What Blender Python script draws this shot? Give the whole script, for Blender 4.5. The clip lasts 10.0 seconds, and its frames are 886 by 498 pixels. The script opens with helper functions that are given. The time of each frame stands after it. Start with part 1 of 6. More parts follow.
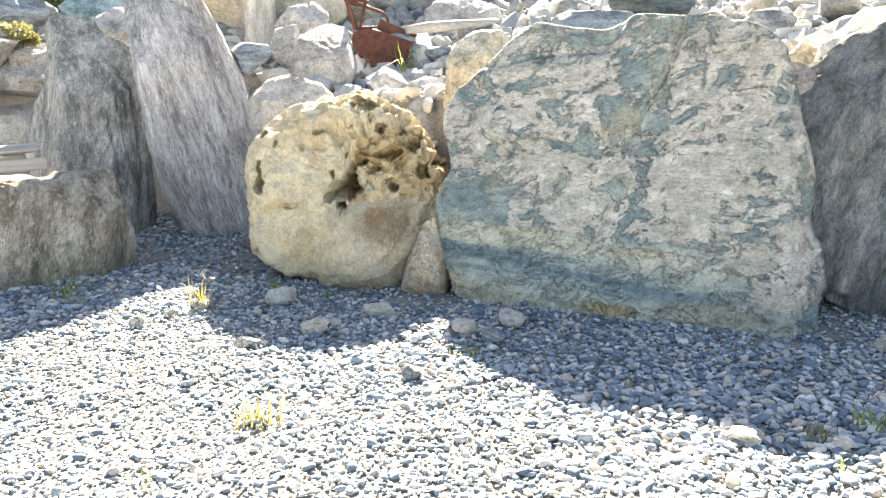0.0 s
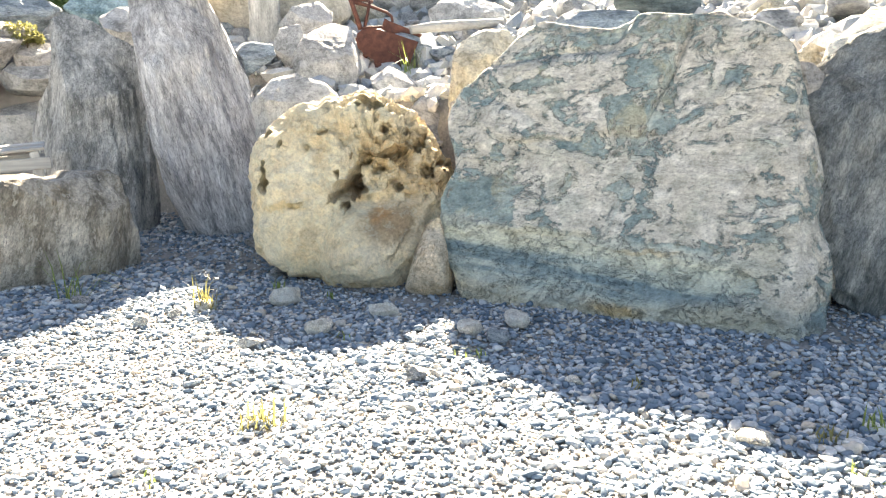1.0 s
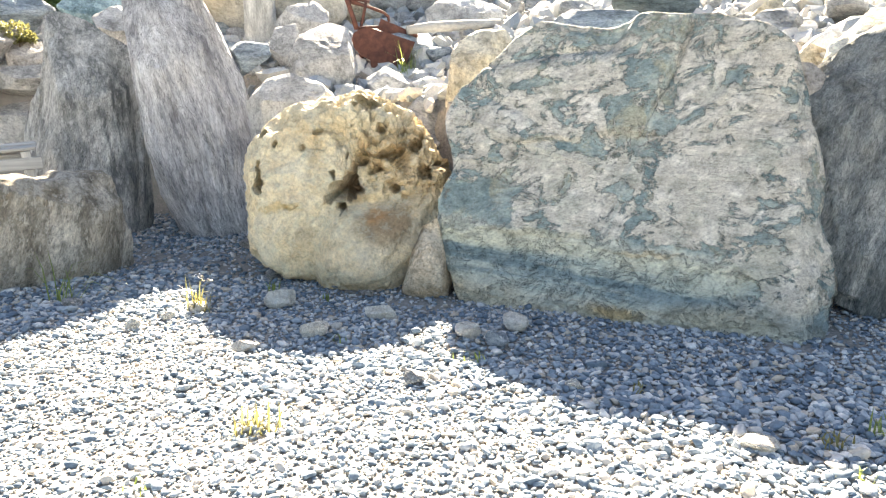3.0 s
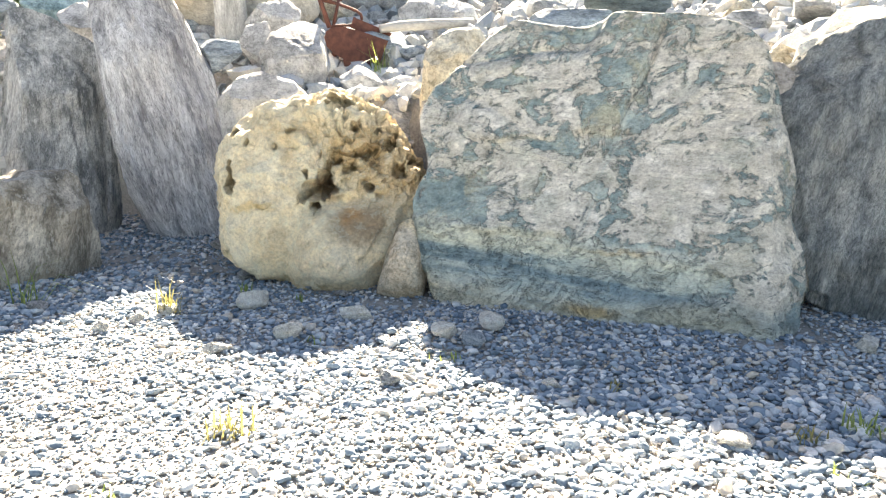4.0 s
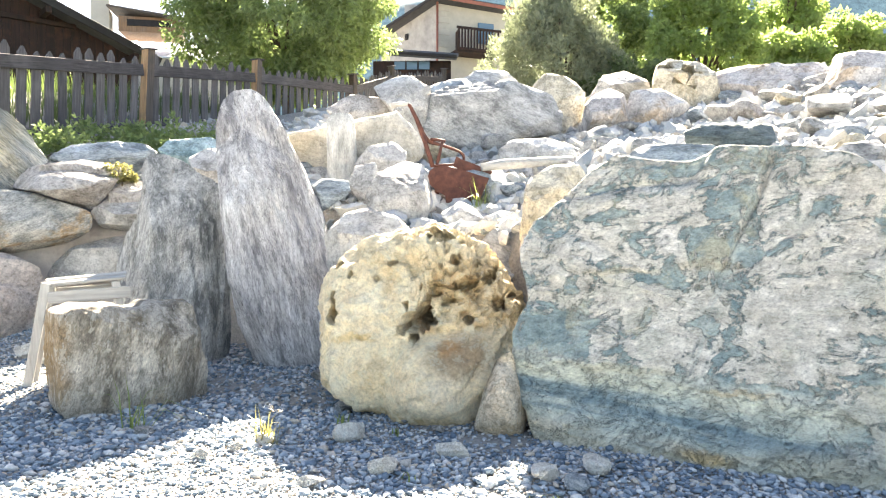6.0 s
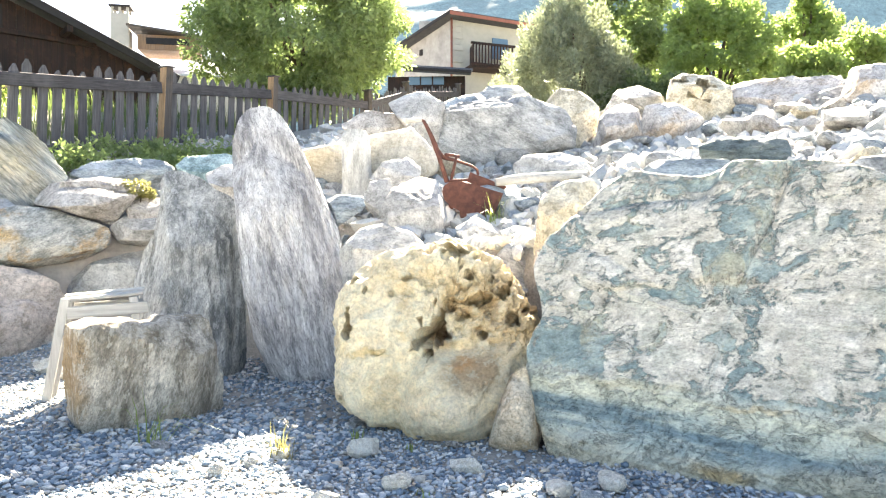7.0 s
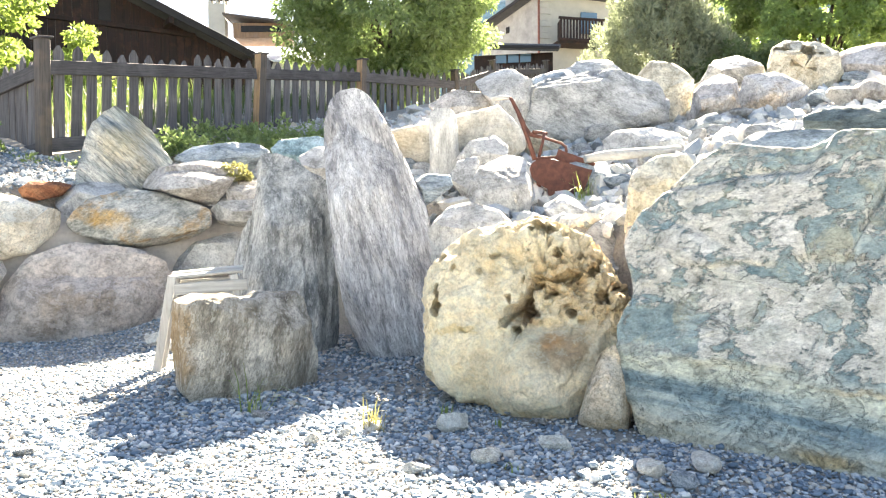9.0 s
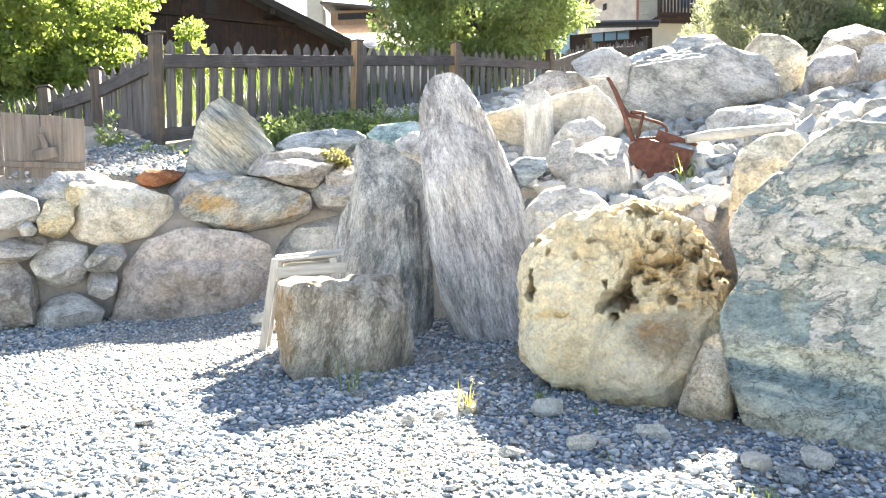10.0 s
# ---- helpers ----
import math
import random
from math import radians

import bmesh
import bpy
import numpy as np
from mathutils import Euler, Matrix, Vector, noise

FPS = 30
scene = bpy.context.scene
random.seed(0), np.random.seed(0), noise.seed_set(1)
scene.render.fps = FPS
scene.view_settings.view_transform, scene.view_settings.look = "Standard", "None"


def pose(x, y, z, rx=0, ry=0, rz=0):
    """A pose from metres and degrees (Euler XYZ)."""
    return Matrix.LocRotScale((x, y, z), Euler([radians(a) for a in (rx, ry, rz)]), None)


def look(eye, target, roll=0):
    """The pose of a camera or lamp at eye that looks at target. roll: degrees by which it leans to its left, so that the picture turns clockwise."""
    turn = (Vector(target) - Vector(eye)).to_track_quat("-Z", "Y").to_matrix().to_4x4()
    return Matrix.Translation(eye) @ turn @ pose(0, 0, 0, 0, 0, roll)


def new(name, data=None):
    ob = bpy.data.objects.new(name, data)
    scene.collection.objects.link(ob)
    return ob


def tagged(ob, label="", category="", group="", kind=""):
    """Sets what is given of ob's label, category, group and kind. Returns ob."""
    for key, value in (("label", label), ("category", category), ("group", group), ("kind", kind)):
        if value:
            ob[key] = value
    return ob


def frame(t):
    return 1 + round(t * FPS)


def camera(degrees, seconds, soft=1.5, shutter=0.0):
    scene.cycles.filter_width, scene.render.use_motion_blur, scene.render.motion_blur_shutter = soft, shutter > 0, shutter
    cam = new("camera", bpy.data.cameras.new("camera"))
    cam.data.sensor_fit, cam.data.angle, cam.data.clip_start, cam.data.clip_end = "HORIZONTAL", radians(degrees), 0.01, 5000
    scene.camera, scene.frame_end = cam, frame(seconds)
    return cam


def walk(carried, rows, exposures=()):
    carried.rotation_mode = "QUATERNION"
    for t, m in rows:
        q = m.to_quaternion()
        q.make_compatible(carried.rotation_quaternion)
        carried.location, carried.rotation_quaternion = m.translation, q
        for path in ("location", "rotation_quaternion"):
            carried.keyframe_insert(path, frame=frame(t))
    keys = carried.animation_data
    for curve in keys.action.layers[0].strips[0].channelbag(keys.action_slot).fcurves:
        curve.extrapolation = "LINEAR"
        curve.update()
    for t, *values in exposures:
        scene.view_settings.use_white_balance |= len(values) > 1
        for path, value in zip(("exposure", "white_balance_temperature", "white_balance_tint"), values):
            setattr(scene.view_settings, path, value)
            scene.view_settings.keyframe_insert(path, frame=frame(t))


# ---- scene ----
cam = camera(63.57, 10.0, soft=1.2)
walk(cam, [
    (0, pose(0.0216, -0.1505, 1.4647, 77.156, -0.083, -7.44)),
    (0.5, pose(0.0158, -0.1451, 1.4619, 77.174, -0.076, -7.325)),
    (1, pose(0.0129, -0.1239, 1.4539, 77.23, -0.131, -7.173)),
    (1.5, pose(0.0108, -0.1039, 1.449, 77.299, -0.22, -7.16)),
    (2, pose(0.0058, -0.0831, 1.4445, 77.402, -0.226, -7.145)),
    (3.5, pose(0.0057, -0.0473, 1.4327, 77.383, -0.438, -8.437)),
    (4, pose(0.0003, -0.0262, 1.4243, 77.429, -0.458, -9.652)),
    (4.5, pose(-0.0078, 0.0006, 1.4172, 77.381, -0.119, -4.106)),
    (5, pose(-0.005, 0.0159, 1.4149, 79.942, -0.046, -2.623)),
    (5.5, pose(-0.0099, 0.0247, 1.4139, 85.333, -0.109, -2.341)),
    (5.7, pose(-0.0038, 0.0278, 1.4012, 87.283, -0.127, -2.156)),
    (6.8, pose(-0.0143, 0.01, 1.4099, 88.839, -0.19, -0.837)),
    (7, pose(-0.0003, 0.0073, 1.4117, 89.288, -0.068, -0.64)),
    (7.5, pose(0, 0, 1.4, 90.996, -0.001, -0.193)),
    (8, pose(-0.0084, -0.0022, 1.4059, 91.004, 0.142, 2.374)),
    (8.5, pose(-0.0117, -0.004, 1.4024, 91.01, 0.205, 4.421)),
    (9, pose(-0.0044, -0.0084, 1.3926, 87.723, 0.361, 6.328)),
    (9.5, pose(-0.0152, -0.0178, 1.4052, 86.381, 0.52, 9.622)),
    (10, pose(-0.0123, -0.0128, 1.4038, 86.431, 0.718, 13.802)),
], exposures=[(0.0, 3.08, 7750, 10.5), (5.0, 3.08, 7700, 10.5), (5.7, 3.3, 7600, 10.5), (7.0, 3.61, 7550, 9.5), (8.5, 3.54, 7550, 9.5), (9.2, 3.44, 7550, 9.5), (10.0, 3.41, 7550, 9.5)])

# ---- light ----
SUN_AZ, SUN_EL = radians(7.5), radians(37)          # azimuth from +y towards +x
world = bpy.data.worlds.new("sky")
scene.world = world
world.use_nodes = True
wn = world.node_tree
sky = wn.nodes.new("ShaderNodeTexSky")
sky.sky_type, sky.sun_disc = "NISHITA", False
sky.sun_elevation, sky.sun_rotation = SUN_EL, SUN_AZ
sky.altitude, sky.air_density, sky.dust_density = 1400, 1.0, 3.5
wn.links.new(sky.outputs[0], wn.nodes["Background"].inputs[0])
wn.nodes["Background"].inputs[1].default_value = 0.05
sun = new("sun", bpy.data.lights.new("sun", "SUN"))
sun.data.energy, sun.data.angle, sun.data.color = 5.6, radians(0.55), (1.0, 0.94, 0.85)
sun.matrix_world = look((math.sin(SUN_AZ) * 30, math.cos(SUN_AZ) * 30, math.tan(SUN_EL) * 30), (0, 0, 0))

# ---- small maths ----
rng = np.random.default_rng(7)


def lattice(ix, iy, iz, seed):
    h = (ix * 73856093) ^ (iy * 19349663) ^ (iz * 83492791) ^ (seed * 2654435761)
    h = (h ^ (h >> 13)) * 1274126177
    return ((h ^ (h >> 16)) & 0xFFFF) / 32767.5 - 1.0


def noise3(p, scale=1.0, seed=0):
    """Smooth noise of about -1 to 1 at the rows of p."""
    q = np.asarray(p, float) * scale + 100.0
    i = np.floor(q).astype(np.int64)
    f = q - i
    f = f * f * (3 - 2 * f)
    out = 0.0
    for dx in (0, 1):
        for dy in (0, 1):
            for dz in (0, 1):
                w = (f[:, 0] if dx else 1 - f[:, 0]) * (f[:, 1] if dy else 1 - f[:, 1]) * (f[:, 2] if dz else 1 - f[:, 2])
                out = out + w * lattice(i[:, 0] + dx, i[:, 1] + dy, i[:, 2] + dz, seed)
    return out


def fbm(p, scale=1.0, octaves=4, seed=0, gain=0.5):
    total, amp = 0.0, 1.0
    for k in range(octaves):
        total = total + amp * noise3(p, scale * 2 ** k, seed + k * 17)
        amp *= gain
    return total


def mesh_of(name, verts, faces, material=None, smooth=True):
    me = bpy.data.meshes.new(name)
    me.from_pydata([tuple(v) for v in np.asarray(verts).tolist()], [], [tuple(f) for f in (faces.tolist() if isinstance(faces, np.ndarray) else faces)])
    if smooth:
        me.polygons.foreach_set("use_smooth", [True] * len(me.polygons))
        me.update()
        me.set_sharp_from_angle(angle=radians(38))
    if material:
        me.materials.append(material)
    me.update()
    return me


def part(name, bm, material, parent, label=""):
    me = bpy.data.meshes.new(name)
    bm.to_mesh(me)
    bm.free()
    if material:
        me.materials.append(material)
    ob = new(name, me)
    ob.parent = parent
    return tagged(ob, label)


def put_mesh(name, me, parent=None, m=None, label="", category="", group="", kind=""):
    ob = new(name, me)
    if parent:
        ob.parent = parent
    if m is not None:
        ob.matrix_basis = m
    return tagged(ob, label, category, group, kind)


def thing(name, m, label, category, group=""):
    ob = new(name)
    ob.empty_display_size = 0.1
    ob.matrix_basis = m
    return tagged(ob, label, category, group)


def add_box(bm, size, m, bevel=0.0, wobble=0.0):
    """A bevelled box of that size about the pose m."""
    geom = bmesh.ops.create_cube(bm, size=1.0, matrix=m @ Matrix.Diagonal((*size, 1)))
    if bevel:
        edges = list({e for v in geom["verts"] for e in v.link_edges})
        bmesh.ops.bevel(bm, geom=edges, offset=bevel, segments=1, affect="EDGES", profile=0.5)
    if wobble:
        for v in bm.verts:
            v.co += Vector((random.uniform(-1, 1), random.uniform(-1, 1), random.uniform(-1, 1))) * wobble
    return bm


def box(size, m=None, bevel=0.0, wobble=0.0):
    return add_box(bmesh.new(), size, m or Matrix(), bevel, wobble)


def tube(points, radius, sides=10):
    """A bmesh tube along points; radius may be one number or one for each point."""
    bm = bmesh.new()
    pts = [Vector(p) for p in points]
    radii = [radius] * len(pts) if isinstance(radius, (int, float)) else list(radius)
    rings = []
    for i, p in enumerate(pts):
        d = (pts[min(i + 1, len(pts) - 1)] - pts[max(i - 1, 0)]).normalized()
        a = d.cross(Vector((0.13, 0.31, 0.94)))
        if a.length < 0.05:
            a = d.cross(Vector((1, 0, 0)))
        a.normalize()
        b = d.cross(a)
        rings.append([bm.verts.new(p + (a * math.cos(k * math.tau / sides) + b * math.sin(k * math.tau / sides)) * radii[i]) for k in range(sides)])
    for r0, r1 in zip(rings, rings[1:]):
        for k in range(sides):
            f = bm.faces.new((r0[k], r0[(k + 1) % sides], r1[(k + 1) % sides], r1[k]))
            f.smooth = True
    bm.faces.new(rings[0][::-1])
    bm.faces.new(rings[-1])
    return bm


# ---- materials ----
def nodes_of(name):
    mat = bpy.data.materials.new(name)
    mat.use_nodes = True
    return mat, mat.node_tree.nodes, mat.node_tree.links, mat.node_tree.nodes["Principled BSDF"]


def node(nt, kind, **inputs):
    n = nt.new(kind)
    for key, value in inputs.items():
        n.inputs[key].default_value = value
    return n


def ramp(nt, links, source, stops, shift=0.0):
    n = nt.new("ShaderNodeValToRGB")
    if shift:
        add = nt.new("ShaderNodeMath")
        links.new(source, add.inputs[0])
        add.inputs[1].default_value = shift
        source = add.outputs[0]
    while len(n.color_ramp.elements) < len(stops):
        n.color_ramp.elements.new(0.5)
    for e, (pos, col) in zip(n.color_ramp.elements, stops):
        e.position, e.color = pos, (*col, 1) if len(col) == 3 else col
    links.new(source, n.inputs[0])
    return n.outputs[0]


def mixed(nt, links, fac, a, b, blend="MIX"):
    n = nt.new("ShaderNodeMix")
    n.data_type, n.blend_type = "RGBA", blend
    for sock, val in ((n.inputs[0], fac), (n.inputs[6], a), (n.inputs[7], b)):
        if isinstance(val, (int, float)):
            sock.default_value = val
        elif isinstance(val, tuple):
            sock.default_value = (*val, 1)
        else:
            links.new(val, sock)
    return n.outputs[2]


def coords(nt, links, scale=(1, 1, 1), turn=(0, 0, 0), jitter=True):
    tc = nt.new("ShaderNodeTexCoord")
    mp = nt.new("ShaderNodeMapping")
    mp.vector_type = "TEXTURE"
    mp.inputs["Scale"].default_value = [1 / c for c in scale]
    mp.inputs["Rotation"].default_value = [radians(a) for a in turn]
    links.new(tc.outputs["Object"], mp.inputs[0])
    if jitter:
        oi = nt.new("ShaderNodeObjectInfo")
        mul = nt.new("ShaderNodeVectorMath")
        mul.operation = "SCALE"
        mul.inputs[0].default_value = (37.0, 21.0, 53.0)
        links.new(oi.outputs["Random"], mul.inputs["Scale"])
        links.new(mul.outputs[0], mp.inputs["Location"])
    return mp.outputs[0]


def noise_tex(nt, links, vec, scale, detail=6.0, rough=0.6, distort=0.0):
    n = node(nt, "ShaderNodeTexNoise", Scale=scale, Detail=detail, Roughness=rough, Distortion=distort)
    links.new(vec, n.inputs["Vector"])
    return n.outputs["Fac"]


def blob(nt, links, vec, x, z, rx, rz, turn=0.0):
    """1 at the middle of an ellipse on a face (x across, z up), 0 outside it."""
    mp = nt.new("ShaderNodeMapping")
    mp.vector_type = "TEXTURE"
    mp.inputs["Location"].default_value = (x, 0, z)
    mp.inputs["Rotation"].default_value = (0, radians(-turn), 0)
    mp.inputs["Scale"].default_value = (rx, 50.0, rz)
    links.new(vec, mp.inputs[0])
    ln = nt.new("ShaderNodeVectorMath")
    ln.operation = "LENGTH"
    links.new(mp.outputs[0], ln.inputs[0])
    mr = nt.new("ShaderNodeMapRange")
    mr.interpolation_type = "SMOOTHSTEP"
    for key, val in (("From Min", 0.35), ("From Max", 1.25), ("To Min", 1.0), ("To Max", 0.0)):
        mr.inputs[key].default_value = val
    links.new(ln.outputs["Value"], mr.inputs["Value"])
    return mr.outputs[0]


def maths(nt, links, op, a, b, c=None):
    n = nt.new("ShaderNodeMath")
    n.operation = op
    for sock, val in zip(n.inputs, (a, b, c)):
        if isinstance(val, (int, float)):
            sock.default_value = val
        elif val is not None:
            links.new(val, sock)
    return n.outputs[0]


def ragged(nt, links, amount=0.12, scale=5.0):
    """Object coordinates shaken by noise, for patches with torn borders."""
    raw = coords(nt, links, jitter=False)
    n = node(nt, "ShaderNodeTexNoise", Scale=scale, Detail=8.0, Roughness=0.65)
    links.new(raw, n.inputs["Vector"])
    off = nt.new("ShaderNodeVectorMath")
    off.operation = "MULTIPLY_ADD"
    links.new(n.outputs["Color"], off.inputs[0])
    off.inputs[1].default_value = (amount * 2,) * 3
    links.new(raw, off.inputs[2])
    back = nt.new("ShaderNodeVectorMath")
    back.operation = "SUBTRACT"
    links.new(off.outputs[0], back.inputs[0])
    back.inputs[1].default_value = (amount,) * 3
    return back.outputs[0]


def bumped(nt, links, bsdf, layers):
    """Relief from coarse to fine: (height, strength, distance)."""
    last = None
    for height, strength, distance in layers:
        b = nt.new("ShaderNodeBump")
        b.inputs["Strength"].default_value, b.inputs["Distance"].default_value = min(1.0, strength), distance
        links.new(height, b.inputs["Height"])
        if last:
            links.new(last, b.inputs["Normal"])
        last = b.outputs[0]
    links.new(last, bsdf.inputs["Normal"])


def stone(name, low, mid, high, stain=(0.35, 0.24, 0.12), stain_amount=0.25, grain=(1, 1, 1), turn=(0, 0, 0), patch=2.2, contrast=1.0, stain_at=0.55, vein=0.0, bump=0.5, roughness=0.85, fleck=0.15, tone=0.75, flakes=0.45, spots=(), crack=0.35):
    """Rock: patches of three tones stretched along the grain, stains, cracks, sparse specks and fine relief."""
    mat, nt, links, bsdf = nodes_of(name)
    low, mid, high = (tuple(min(0.84, c * tone * k) for c in t) for t, k in ((low, 0.72), (mid, 0.98), (high, 1.08)))
    stain = tuple(c * 0.9 for c in stain)
    v = coords(nt, links, grain, turn)
    plain = coords(nt, links)
    big = noise_tex(nt, links, v, patch, 10, 0.66, 0.5)
    w = 0.15 / contrast
    col = ramp(nt, links, big, [(0.5 - w, low), (0.5, mid), (0.5 + w, high)])
    st = noise_tex(nt, links, plain, patch * 0.7, 7, 0.65, 0.3)
    col = mixed(nt, links, ramp(nt, links, st, [(stain_at, (0, 0, 0)), (stain_at + 0.12, (stain_amount,) * 3)]), col, stain)
    torn = ragged(nt, links, 0.10, 6.0) if spots else None
    for x, z, rx, rz, shade, amount in spots:
        k = maths(nt, links, "MULTIPLY", blob(nt, links, torn, x, z, rx, rz), amount)
        col = mixed(nt, links, k, col, shade)
    mott = noise_tex(nt, links, v, patch * 3.3, 12, 0.74, 0.4)
    col = mixed(nt, links, 1.0, col, ramp(nt, links, mott, [(0.34, (1 - 3.0 * fleck,) * 3), (0.5, (1, 1, 1)), (0.66, (1 + 2.2 * fleck,) * 3)]), "MULTIPLY")
    fine = noise_tex(nt, links, v, patch * 17, 6, 0.75)
    col = mixed(nt, links, 1.0, col, ramp(nt, links, fine, [(0.34, (1 - 3.0 * fleck,) * 3), (0.5, (1, 1, 1)), (0.66, (1 + 2.2 * fleck,) * 3)]), "MULTIPLY")
    flake = ramp(nt, links, noise_tex(nt, links, v, patch * 4.5, 9, 0.68, 0.3), [(0.545, (0, 0, 0)), (0.565, (flakes * 0.8,) * 3)])
    col = mixed(nt, links, flake, col, tuple(min(0.80, c * 1.12) for c in high))
    pit = ramp(nt, links, noise_tex(nt, links, v, patch * 8.5 + 1, 6, 0.66), [(0.61, (0, 0, 0)), (0.635, (flakes * 0.9,) * 3)])
    col = mixed(nt, links, pit, col, tuple(c * 0.5 for c in low))
    for k, (sc, wd, amount) in enumerate(((0.55, 0.006, crack), (1.3, 0.008, crack * 0.8), (0.8, 0.010, vein), (2.1, 0.016, vein))):
        if amount:
            vo = noise_tex(nt, links, v if k > 1 else plain, patch * sc + k, 6, 0.6, 0.6)
            col = mixed(nt, links, ramp(nt, links, vo, [(0.5 - wd, (0, 0, 0)), (0.5, (amount,) * 3), (0.5 + wd, (0, 0, 0))]), col, tuple(c * 0.4 for c in low))
    links.new(col, bsdf.inputs["Base Color"])
    bsdf.inputs["Roughness"].default_value = roughness
    bsdf.inputs["Specular IOR Level"].default_value = 0.3
    bumped(nt, links, bsdf, [(mixed(nt, links, 1.0, flake, pit, "SUBTRACT"), bump * 0.9, 0.016), (mott, bump * 1.4, 0.05), (fine, bump * 1.3, 0.012)])
    return mat


def wood(name, a, b, grain=(14, 14, 0.7), stain=(0.2, 0.2, 0.2), amount=0.2, roughness=0.8):
    mat, nt, links, bsdf = nodes_of(name)
    v = coords(nt, links, grain)
    g = noise_tex(nt, links, v, 2.0, 8, 0.65, 0.4)
    col = ramp(nt, links, g, [(0.3, a), (0.7, b)])
    oi = nt.new("ShaderNodeObjectInfo")
    val = ramp(nt, links, oi.outputs["Random"], [(0, (0.72,) * 3), (1, (1.15,) * 3)])
    col = mixed(nt, links, 1.0, col, val, "MULTIPLY")
    blot = noise_tex(nt, links, coords(nt, links), 3.0, 5, 0.6)
    col = mixed(nt, links, ramp(nt, links, blot, [(0.5, (0, 0, 0)), (0.7, (amount,) * 3)]), col, stain)
    links.new(col, bsdf.inputs["Base Color"])
    bsdf.inputs["Roughness"].default_value = roughness
    bump = nt.new("ShaderNodeBump")
    bump.inputs["Strength"].default_value, bump.inputs["Distance"].default_value = 0.5, 0.006
    links.new(g, bump.inputs["Height"])
    links.new(bump.outputs[0], bsdf.inputs["Normal"])
    return mat


def plain(name, col, var=0.25, scale=8.0, roughness=0.8, metallic=0.0, bump=0.2):
    mat, nt, links, bsdf = nodes_of(name)
    n = noise_tex(nt, links, coords(nt, links), scale, 7, 0.65)
    links.new(ramp(nt, links, n, [(0.3, tuple(c * (1 - var) for c in col)), (0.7, tuple(min(1, c * (1 + var)) for c in col))]), bsdf.inputs["Base Color"])
    bsdf.inputs["Roughness"].default_value, bsdf.inputs["Metallic"].default_value = roughness, metallic
    bp = nt.new("ShaderNodeBump")
    bp.inputs["Strength"].default_value, bp.inputs["Distance"].default_value = bump, 0.01
    links.new(n, bp.inputs["Height"])
    links.new(bp.outputs[0], bsdf.inputs["Normal"])
    return mat


def foliage(name, dark, light, through_col, sheen=0.5, mix=0.45):
    mat, nt, links, bsdf = nodes_of(name)
    geo = nt.new("ShaderNodeNewGeometry")
    col = ramp(nt, links, geo.outputs["Random Per Island"], [(0.0, dark), (1.0, light)])
    links.new(col, bsdf.inputs["Base Color"])
    bsdf.inputs["Roughness"].default_value = sheen
    tr = nt.new("ShaderNodeBsdfTranslucent")
    links.new(mixed(nt, links, 0.6, col, through_col), tr.inputs["Color"])
    mx = nt.new("ShaderNodeMixShader")
    mx.inputs[0].default_value = mix
    links.new(bsdf.outputs[0], mx.inputs[1])
    links.new(tr.outputs[0], mx.inputs[2])
    links.new(mx.outputs[0], nt["Material Output"].inputs[0])
    return mat


GRANITE = stone("grey_granite", (0.40, 0.41, 0.41), (0.53, 0.53, 0.52), (0.64, 0.635, 0.62), stain=(0.46, 0.43, 0.38), stain_amount=0.3, contrast=1.2, patch=1.8, grain=(1, 1, 2.0), turn=(0, 24, 0))
PALE = stone("pale_limestone", (0.52, 0.51, 0.49), (0.68, 0.665, 0.64), (0.80, 0.785, 0.75), stain=(0.56, 0.49, 0.40), stain_amount=0.22, contrast=1.1, patch=2.6, fleck=0.12, bump=0.6)
CREAM = stone("cream_stone", (0.60, 0.53, 0.40), (0.74, 0.67, 0.53), (0.80, 0.75, 0.63), stain=(0.60, 0.45, 0.24), stain_amount=0.4, stain_at=0.53, tone=0.84, bump=0.6)
YELLOW = stone("yellow_stone", (0.60, 0.48, 0.29), (0.74, 0.62, 0.41), (0.78, 0.70, 0.53), stain=(0.56, 0.38, 0.17), stain_amount=0.35, tone=0.98)
WEDGE = stone("cream_granite", (0.56, 0.515, 0.43), (0.66, 0.625, 0.545), (0.73, 0.70, 0.63), stain=(0.60, 0.46, 0.25), stain_amount=0.35, stain_at=0.56, patch=1.5, tone=0.80, fleck=0.10, flakes=0.2, spots=((-0.65, 0.55, 0.35, 0.3, (0.58, 0.47, 0.30), 0.35),))
STUB = stone("pale_stub_stone", (0.58, 0.57, 0.53), (0.68, 0.67, 0.63), (0.75, 0.74, 0.70), grain=(2, 2, 0.5), patch=2.4, stain_amount=0.12, tone=0.86, fleck=0.09, flakes=0.2, crack=0.15)
BLUE = stone("blue_slate", (0.30, 0.36, 0.41), (0.43, 0.49, 0.53), (0.56, 0.61, 0.64), grain=(1, 1, 2.5), stain=(0.50, 0.48, 0.44), stain_amount=0.15, contrast=1.2, tone=0.78)
ORANGE = stone("rusty_schist", (0.36, 0.38, 0.35), (0.52, 0.51, 0.46), (0.66, 0.63, 0.56), stain=(0.60, 0.33, 0.09), stain_amount=0.7, stain_at=0.50, patch=2.4, contrast=1.2, grain=(1, 1, 2.2), turn=(0, -30, 0), tone=0.88, spots=((-0.35, 0.35, 0.3, 0.12, (0.60, 0.36, 0.10), 0.6),))
